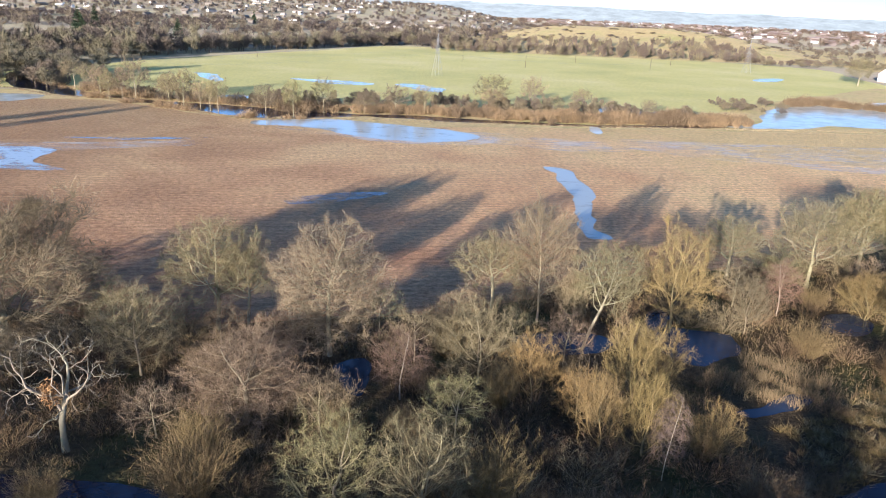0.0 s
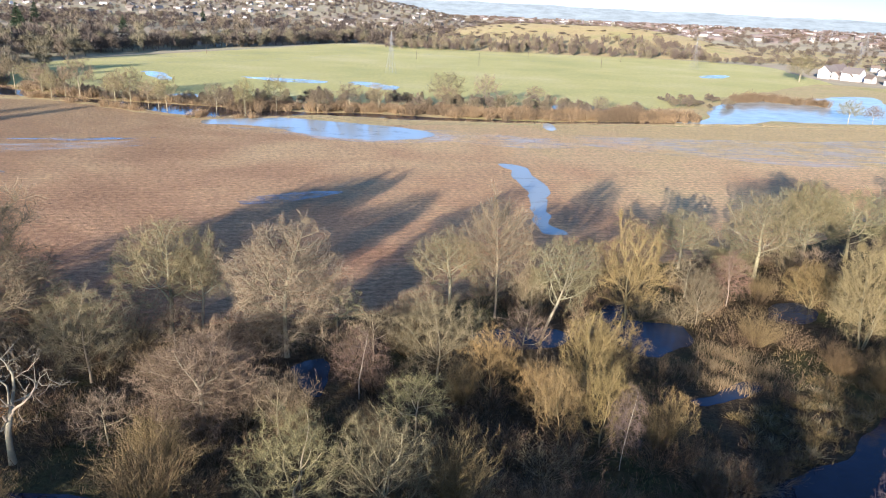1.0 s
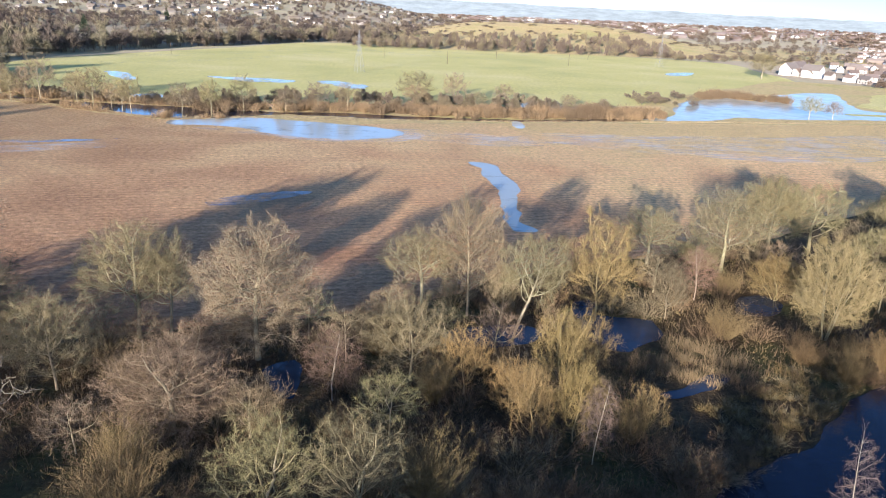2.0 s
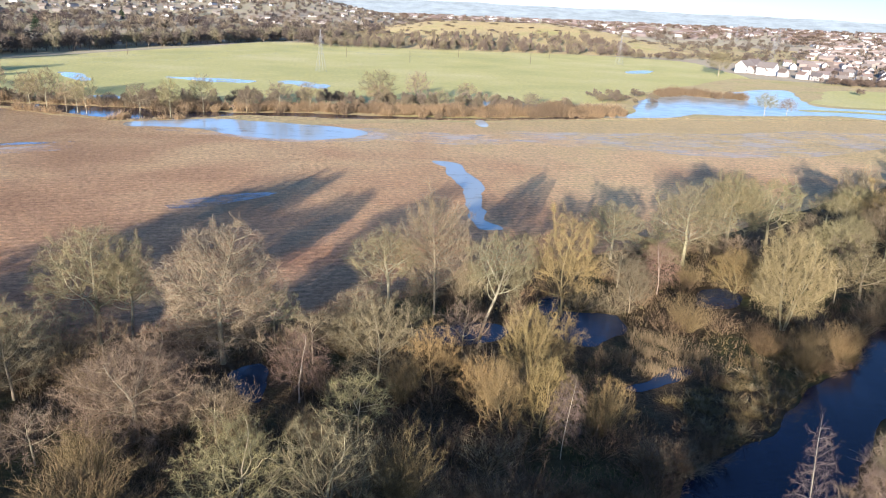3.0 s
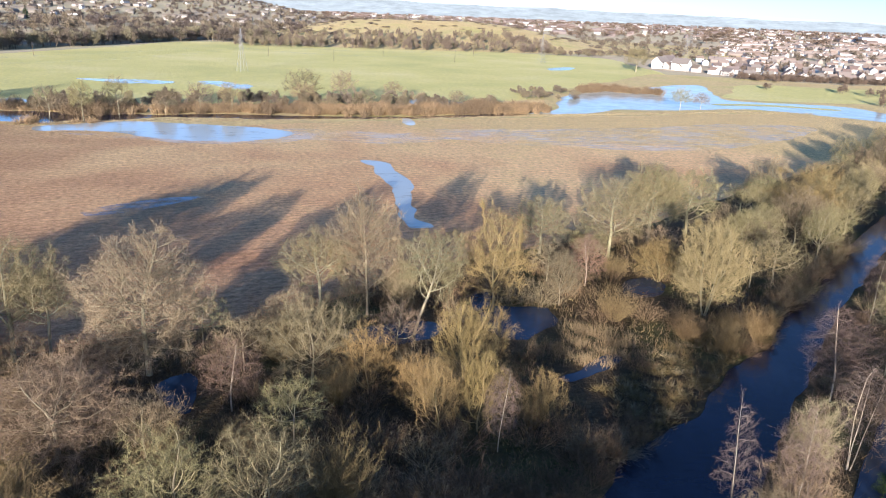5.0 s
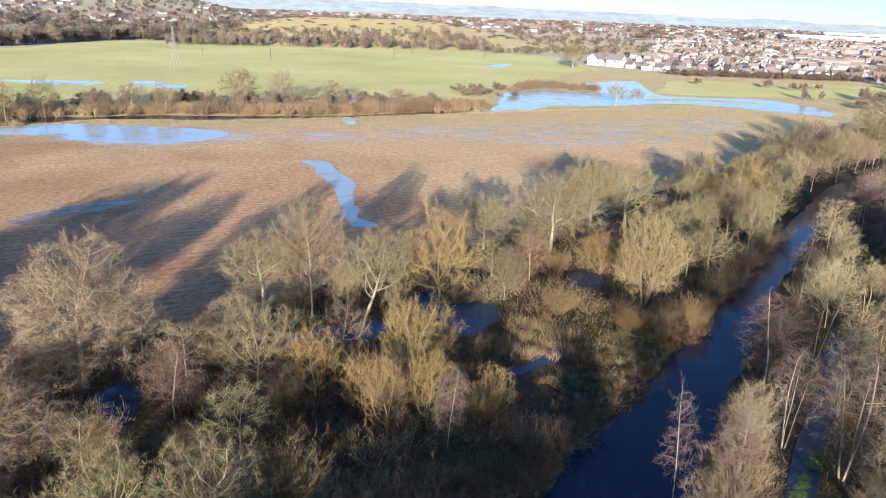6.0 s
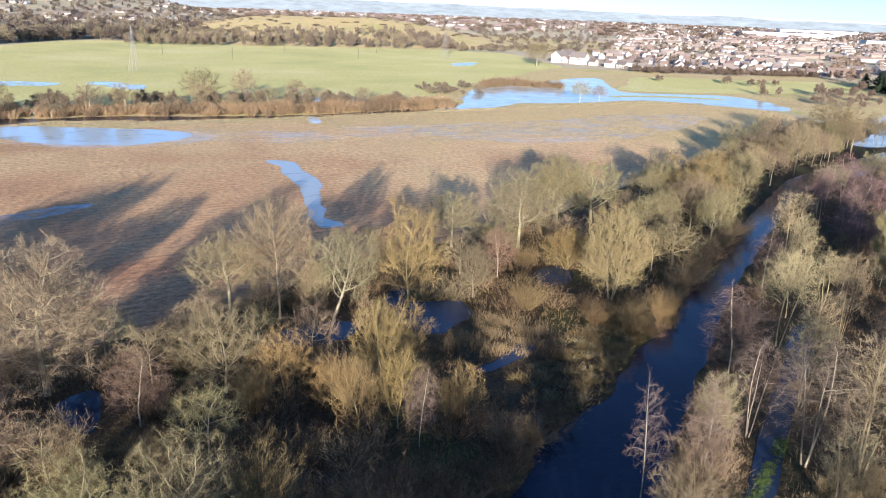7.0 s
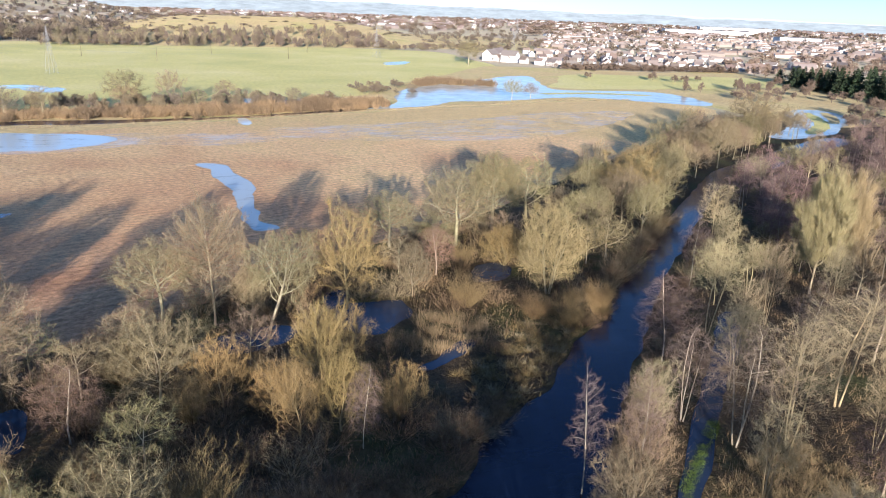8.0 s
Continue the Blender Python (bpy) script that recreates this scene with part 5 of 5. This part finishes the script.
def conifer_kind(seed):
    """A dense dark conifer 15 m high: trunk and drooping whorls of needled branches."""
    rng = np.random.default_rng(seed)
    base = thing("conifer_tree", "dense dark green conifer", "tree", "dark conifers")
    t = trunk_line(rng, 14.6, 0.0, 5, 0.01)
    part("trunk", raw_mesh("trunk", *tubes(t, 0.2 * np.linspace(1, 0.15, 5)[None], 6), POLE_WOOD, True), base)
    n = 230
    z = 0.8 + 13.8 * rng.random(n) ** 1.15
    a = rng.random(n) * 6.283
    reach = 3.6 * (1 - z / 15.2) ** 0.85 * (0.75 + 0.4 * rng.random(n)) + 0.15
    start = np.stack([0 * z, 0 * z, z], 1)
    way = np.stack([np.cos(a), np.sin(a), np.full(n, 0.1)], 1)
    lines = bend(rng, start, way, reach, 3, -0.12, 0.06)
    kids, _ = sprout(rng, lines, np.full((n, 3), 0.05), 6, 0.3, 1.0, 45, 0.45, 3, -0.1, 0.1)
    part("crown", raw_mesh("crown", *merge(blades(rng, lines, np.full(n, 0.5)), blades(rng, kids, np.full(len(kids), 0.45))), CONIFER), base, "dark green needles")
    return base


CONIFERS = [conifer_kind(s) for s in (91, 92)]
KINDS += CONIFERS
for k in range(44):
    s = k / 43
    x, y = 462 - 45 * s + rng.uniform(-12, 12), 345 - 110 * s + rng.uniform(-8, 8)
    plant(rng.choice(CONIFERS), x, y, rng.uniform(10, 14) + 8 * s, rng.uniform(4.0, 6.0), rng.uniform(0, 360), built=15.0, wide=3.6)
for x, y, h, r in ((-400, 783, 29, 9), (-452, 927, 29, 8), (-300, 800, 20, 7), (-390, 770, 20, 7), (-310, 1150, 24, 8)):
    plant(rng.choice(CONIFERS), x, y, h, r, rng.uniform(0, 360), built=15.0, wide=3.6)

spots = scatter(rng, 900, (100, 1150), (3300, 3600), (9, 15), (12, 24), lambda x, y: y > 0.5 * x)
wood("distant_wood", "grey-brown woods over the far plain", spots, FAR_TWIG, models=SMALL_TREES)

# ---- the grassy mound ----
n = 60
gx, gy = np.meshgrid(np.linspace(-40, 560, n), np.linspace(735, 1330, n))
hump = np.exp(-(((gx - 250) / 180) ** 4)) * np.clip((gy - 735) / 260, 0, 1) ** 1.2 * np.clip((1330 - gy) / 200, 0, 1)
bumps = np.array([noise.noise(Vector((x / 60, y / 60, 0))) for x, y in zip(gx.ravel(), gy.ravel())]).reshape(gx.shape)
gz = hump * (24 + 3 * bumps) - 0.3
i = (np.arange(n - 1)[:, None] * n + np.arange(n - 1)).ravel()
tagged(new("grass_mound", raw_mesh("grass_mound", np.stack([gx, gy, gz], -1).reshape(-1, 3), np.stack([i, i + 1, i + n + 1, i + n], 1), ROUGH_GRASS, True)),
       "broad tan and green grassy mound behind the pasture", "hill", kind="structure")


def mound_height(x, y):
    return 24 * math.exp(-(((x - 250) / 180) ** 4)) * min(max((y - 735) / 260, 0), 1) ** 1.2


spots = []
for _ in range(560):
    x, y = rng.uniform(-20, 330), 738 + 130 * rng.random() ** 1.6
    if noise.noise(Vector((x / 35, y / 35, 8))) > -0.25:
        spots.append((x, y, mound_height(x, y) - 0.6, rng.uniform(6, 13), rng.uniform(2.6, 4.6)))
spots += [(rng.uniform(300, 480), rng.uniform(700, 760), 0.0, rng.uniform(4, 8), rng.uniform(4, 7)) for _ in range(60)]
for _ in range(190):
    r, c = rng.randrange(14, 46), rng.randrange(8, 52)
    spots.append((float(gx[r, c]) + rng.uniform(-5, 5), float(gy[r, c]), float(gz[r, c]) - 0.3, rng.uniform(1.5, 4), rng.uniform(3, 8)))
wood("mound_wood", "thin brown wood at the foot of the mound", spots[::2], FAR_TWIG, models=MID_TREES)
wood("mound_wood", "thin grey wood and bushes at the foot of the mound", spots[1::2], FAR_GREY, models=MID_TREES)


# ---- distant hills ----
def hills(name, label, far, top, seed, colour):
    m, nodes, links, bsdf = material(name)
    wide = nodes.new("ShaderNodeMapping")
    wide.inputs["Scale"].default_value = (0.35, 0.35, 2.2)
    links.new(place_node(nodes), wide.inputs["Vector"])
    # unlit glowing colour: the haze of distance is put into this tone
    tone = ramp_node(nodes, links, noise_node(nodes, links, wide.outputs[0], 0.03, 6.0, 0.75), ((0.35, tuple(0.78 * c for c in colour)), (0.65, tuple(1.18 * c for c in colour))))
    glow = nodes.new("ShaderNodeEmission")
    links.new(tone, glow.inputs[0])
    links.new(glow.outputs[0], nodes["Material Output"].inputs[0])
    verts, faces = [], []
    angles = np.linspace(radians(-60), radians(80), 281)
    for k, a in enumerate(angles):
        h = top(math.degrees(a)) + 9 * noise.fractal(Vector((a * 14, seed, 0)), 1.0, 2.0, 5)
        verts += [(far * math.sin(a), far * math.cos(a), -4), (far * math.sin(a), far * math.cos(a), max(h, 6))]
        if k:
            faces.append((2 * k - 2, 2 * k, 2 * k + 1, 2 * k - 1))
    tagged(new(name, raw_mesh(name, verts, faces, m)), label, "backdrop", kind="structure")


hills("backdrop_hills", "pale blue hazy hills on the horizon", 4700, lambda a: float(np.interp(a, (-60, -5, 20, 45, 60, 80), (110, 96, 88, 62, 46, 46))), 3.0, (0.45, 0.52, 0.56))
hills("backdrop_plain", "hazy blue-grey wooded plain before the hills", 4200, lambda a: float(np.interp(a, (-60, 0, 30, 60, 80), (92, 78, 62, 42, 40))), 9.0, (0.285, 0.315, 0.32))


# ---- houses ----
def house_kind(name, w, d, h, roof_h, roof_mat, label, wall_mat):
    base = thing(name, label, "house", "houses beyond the pond")
    bm = bmesh.new()
    box_bm(bm, -w / 2, w / 2, -d / 2, d / 2, 0, h)
    for x in (-w / 2, w / 2):
        f = [bm.verts.new(p) for p in ((x, -d / 2, h), (x, d / 2, h), (x, 0, h + roof_h - 0.15))]
        bm.faces.new(f if x > 0 else f[::-1])
    wall = part("wall", bm_mesh("wall", bm, wall_mat), base)
    bm = bmesh.new()
    o = 0.45
    s = roof_h / (d / 2)
    for sign in (-1, 1):
        lo, hi = [], []
        for x in (-w / 2 - o, w / 2 + o):
            lo.append(((x, sign * (d / 2 + o), h - o * s), (x, 0, h + roof_h)))
        v = [bm.verts.new(p) for p in (lo[0][0], lo[1][0], lo[1][1], lo[0][1])]
        u = [bm.verts.new((p[0], p[1], p[2] + 0.22)) for p in (lo[0][0], lo[1][0], lo[1][1], lo[0][1])]
        bm.faces.new(v[::-1])
        bm.faces.new(u)
        for k in range(4):
            bm.faces.new((v[k], v[(k + 1) % 4], u[(k + 1) % 4], u[k]))
    bmesh.ops.recalc_face_normals(bm, faces=bm.faces[:])
    roof = part("roof", bm_mesh("roof", bm, roof_mat), base)
    bm = bmesh.new()
    box_bm(bm, w * 0.28, w * 0.28 + 0.9, -0.4, 0.4, h + roof_h * 0.5, h + roof_h + 1.1)
    part("chimney", bm_mesh("chimney", bm, roof_mat), roof)
    bm = bmesh.new()
    box_bm(bm, -0.65, 0.65, -0.06, 0.06, -0.6, 0.6)
    pane = bm_mesh("window", bm, WINDOW_GLASS)
    for x in (-w * 0.27, w * 0.27):
        for z in (1.6, 4.2):
            if z < h:
                part("window", pane, wall, at=pose(x, -d / 2 - 0.03, z))
    bm = bmesh.new()
    box_bm(bm, -0.5, 0.5, -0.05, 0.05, 0, 2.05)
    part("door", bm_mesh("door", bm, roof_mat), wall, at=pose(0, -d / 2 - 0.03, 0))
    return base


HOUSES = [house_kind("house", 10, 7.6, 4.8, 3.0, RED_ROOF, "white rendered house with a red tiled gable roof", WHITE_WALL),
          house_kind("house", 12, 7.8, 4.8, 3.2, GREY_ROOF, "pale brick house with a brown tiled gable roof", BRICK_WALL),
          house_kind("house", 9, 7.4, 4.9, 3.3, RED_ROOF, "pale brick house with a red tiled gable roof", BRICK_WALL),
          house_kind("house", 11, 7.6, 4.8, 3.2, GREY_ROOF, "white rendered house with a brown tiled gable roof", WHITE_WALL)]
KINDS += HOUSES
rng = random.Random(17)
for row, (x0, y0, x1, y1, count) in enumerate(((345, 560, 372, 490, 6), (372, 486, 505, 440, 12), (385, 525, 520, 470, 11), (400, 570, 540, 505, 11), (420, 620, 570, 545, 11), (450, 670, 610, 590, 11), (510, 440, 600, 470, 7))):
    for k in range(count):
        s = (k + 0.3 * rng.random()) / (count - 1)
        turn = rng.choice((0, 0, 90, 180)) + math.degrees(math.atan2(y1 - y0, x1 - x0)) + rng.uniform(-6, 6)
        copy_thing(rng.choice(HOUSES), pose(x0 + (x1 - x0) * s, y0 + (y1 - y0) * s, 0, 0, 0, turn) @ Matrix.Diagonal((0.74, 0.74, 0.74, 1)))


for x, y, turn in ((343, 566, 30), (352, 547, 120), (362, 585, 20)):
    copy_thing(HOUSES[3], pose(x, y, 0, 0, 0, turn) @ Matrix.Diagonal((1.3, 1.2, 1.25, 1)))


def town(name, label, spots, seed):
    """Far houses too small to tell apart, walls and roofs in one mesh."""
    rng = random.Random(seed)
    verts, faces, slots = [], [], []
    for x, y, size in spots:
        long = rng.random() < 0.4
        w, d, h, r = size * (rng.uniform(16, 34) if long else rng.uniform(8, 13)), size * rng.uniform(7, 9), size * rng.uniform(4, 5.5), size * rng.uniform(2.4, 3.4)
        a = -0.33 + 0.5 * noise.noise(Vector((x / 260, y / 260, seed))) + rng.choice((0, 0, 0, math.pi / 2)) + rng.uniform(-0.08, 0.08)
        c, s, b = math.cos(a), math.sin(a), len(verts)
        for px, py, pz in ((-w, -d, 0), (w, -d, 0), (w, d, 0), (-w, d, 0), (-w, -d, h), (w, -d, h), (w, d, h), (-w, d, h), (-w, 0, h + r), (w, 0, h + r)):
            verts.append((x + (px * c - py * s) / 2, y + (px * s + py * c) / 2, pz + town_slope(x, y)))
        roof = rng.choice((1, 1, 2, 2))
        wall = rng.choice((0, 3, 3, 2, 2) if seed == 21 else (0, 3, 3, 2, 2, 2, 2))
        for f, m in (((0, 1, 5, 4), wall), ((2, 3, 7, 6), wall), ((1, 2, 6, 9, 5), wall), ((3, 0, 4, 8, 7), wall), ((4, 5, 9, 8), roof), ((6, 7, 8, 9), roof)):
            faces.append([b + q for q in f])
            slots.append(m)
    me = raw_mesh(name, verts, faces, [WHITE_WALL, RED_ROOF, GREY_ROOF, BRICK_WALL])
    me.polygons.foreach_set("material_index", slots)
    tagged(new(name, me), label, "town", kind="stuff")


spots = []
for row in range(44):
    for k in range(90):
        # terraces that follow the front row's line
        u, v = -300 + 16.5 * k + rng.uniform(-2.5, 2.5), 27 * row + (11 if row % 2 else 0) + rng.uniform(-1.5, 1.5)
        x, y = 470 + 0.945 * u + 0.326 * v, 560 - 0.326 * u + 0.945 * v
        if y > 0.42 * x + 240 and y < 1.35 * x + 60 and x > 420 and noise.noise(Vector((x / 70, y / 70, 4))) > -0.04:
            spots.append((x, y, 0.7))
town("distant_town", "crowded white and red-roofed houses of the far town", spots, 21)
spots = [(rng.uniform(520, 1500), rng.uniform(330, 800), 0.8) for _ in range(420)]
spots = [(x, y, s) for x, y, s in spots if 0.30 * x + 250 < y < 0.42 * x + 240]
town("distant_town", "brown-roofed houses at the edge of the far town", spots, 24)
spots = [(rng.uniform(-800, 150), 1130 + 970 * rng.random() ** 1.3, 0.75) for _ in range(310)]
town("distant_town", "white and brown houses of the far town on the wooded slope", spots, 22)
spots = [(rng.uniform(300, 3600), rng.uniform(1400, 3800), 1.2) for _ in range(900)]
town("distant_town", "faint pale houses across the plain", spots, 23)


def shed(x, y, w, d, h, turn):
    bm = bmesh.new()
    box_bm(bm, -w / 2, w / 2, -d / 2, d / 2, 0, h)
    ob = tagged(new("warehouse"), "long low white warehouse", "warehouse")
    ob.matrix_basis = pose(x, y, 0, 0, 0, turn)
    part("wall", bm_mesh("wall", bm, WHITE_WALL), ob)
    bm = bmesh.new()
    box_bm(bm, -w / 2 - 0.5, w / 2 + 0.5, -d / 2 - 0.5, d / 2 + 0.5, h, h + 0.8)
    part("roof", bm_mesh("roof", bm, STEEL), ob)


shed(1620, 1500, 240, 80, 14, -38)
shed(1500, 1120, 90, 50, 10, -35)
shed(2300, 2000, 260, 90, 16, -40)


# ---- pylons and wires ----
def beams(pairs, radius):
    lines = np.array(pairs, float)
    return tubes(lines, np.full(lines.shape[:2], radius), 4)


def pylon_kind():
    base = thing("pylon", "grey steel lattice pylon with three pairs of arms", "pylon", "pylons across the pasture")
    H, levels = 26.0, (0, 4.5, 8.5, 12.0, 15.0, 17.5, 20.5, 23.5, 26.0)

    def half(z):
        return 2.6 - (2.6 - 0.75) * min(z / 15.0, 1) if z < 15 else 0.75 - 0.6 * (z - 15) / 11
    for sx, sy in ((1, 1), (1, -1), (-1, -1), (-1, 1)):
        pts = np.array([[(sx * half(a), sy * half(a), a) for a in levels]])
        part("leg", raw_mesh("leg", *tubes(pts, np.full(pts.shape[:2], 0.07), 4), STEEL), base)
    cross = []
    for a, b in zip(levels, levels[1:]):
        for (sx, sy), (tx, ty) in (((1, 1), (1, -1)), ((1, -1), (-1, -1)), ((-1, -1), (-1, 1)), ((-1, 1), (1, 1))):
            cross.append([(sx * half(a), sy * half(a), a), (tx * half(b), ty * half(b), b)])
            cross.append([(tx * half(a), ty * half(a), a), (sx * half(b), sy * half(b), b)])
    part("bracing", raw_mesh("bracing", *beams(cross, 0.03), STEEL), base)
    for z, reach in ((15.5, 3.4), (18.7, 4.0), (21.9, 3.2)):
        for side in (-1, 1):
            w = half(z)
            tip = (0, side * reach, z)
            arm = [[(w, side * w, z), tip], [(-w, side * w, z), tip], [(0, side * w, z + 1.4), tip]]
            held = part("arm", raw_mesh("arm", *beams(arm, 0.045), STEEL), base)
            part("insulator", raw_mesh("insulator", *beams([[tip, (0, side * reach, z - 1.3)]], 0.07), STEEL), held)
    return base


PYLON = pylon_kind()
KINDS.append(PYLON)
line = [(-261.0, 331.0), (-8.5, 465.0), (245.0, 600.0), (449.0, 694.0)]
for x, y in line:
    copy_thing(PYLON, pose(x, y, 0, 0, 0, 28))
for x, y in ((640, 980), (760, 1300), (900, 1500), (330, 1500)):
    copy_thing(PYLON, pose(x, y, 0, 0, 0, 28) @ Matrix.Diagonal((1.3, 1.3, 1.3, 1)))
for (ax, ay), (bx, by) in zip(line, line[1:]):
    for z, reach in ((14.2, 3.4), (17.4, 4.0), (20.6, 3.2)):
        for side in (-1, 1):
            ox, oy = -math.sin(radians(28)) * reach * side, math.cos(radians(28)) * reach * side
            s = np.linspace(0, 1, 13)
            pts = np.stack([ax + ox + (bx - ax) * s, ay + oy + (by - ay) * s, z - 7.0 * 4 * s * (1 - s)], -1)[None]
            tagged(new("power_line", raw_mesh("power_line", *tubes(pts, np.full((1, 13), 0.018), 3), STEEL)), "thin sagging overhead power line", "cable", "power lines")
for x, y in ((58, 560), (160, 580), (-150, 560), (110, 640), (200, 660), (10, 600)):
    bm = bmesh.new()
    bmesh.ops.create_cone(bm, segments=6, radius1=0.16, radius2=0.12, depth=9.5, cap_ends=True, matrix=Matrix.Translation((0, 0, 4.7)))
    ob = tagged(new("utility_pole", bm_mesh("utility_pole", bm, POLE_WOOD)), "thin wooden pole standing in the pasture", "pole", "pasture poles")
    ob.matrix_basis = pose(x, y, 0)

for kind in KINDS:
    remove(kind)
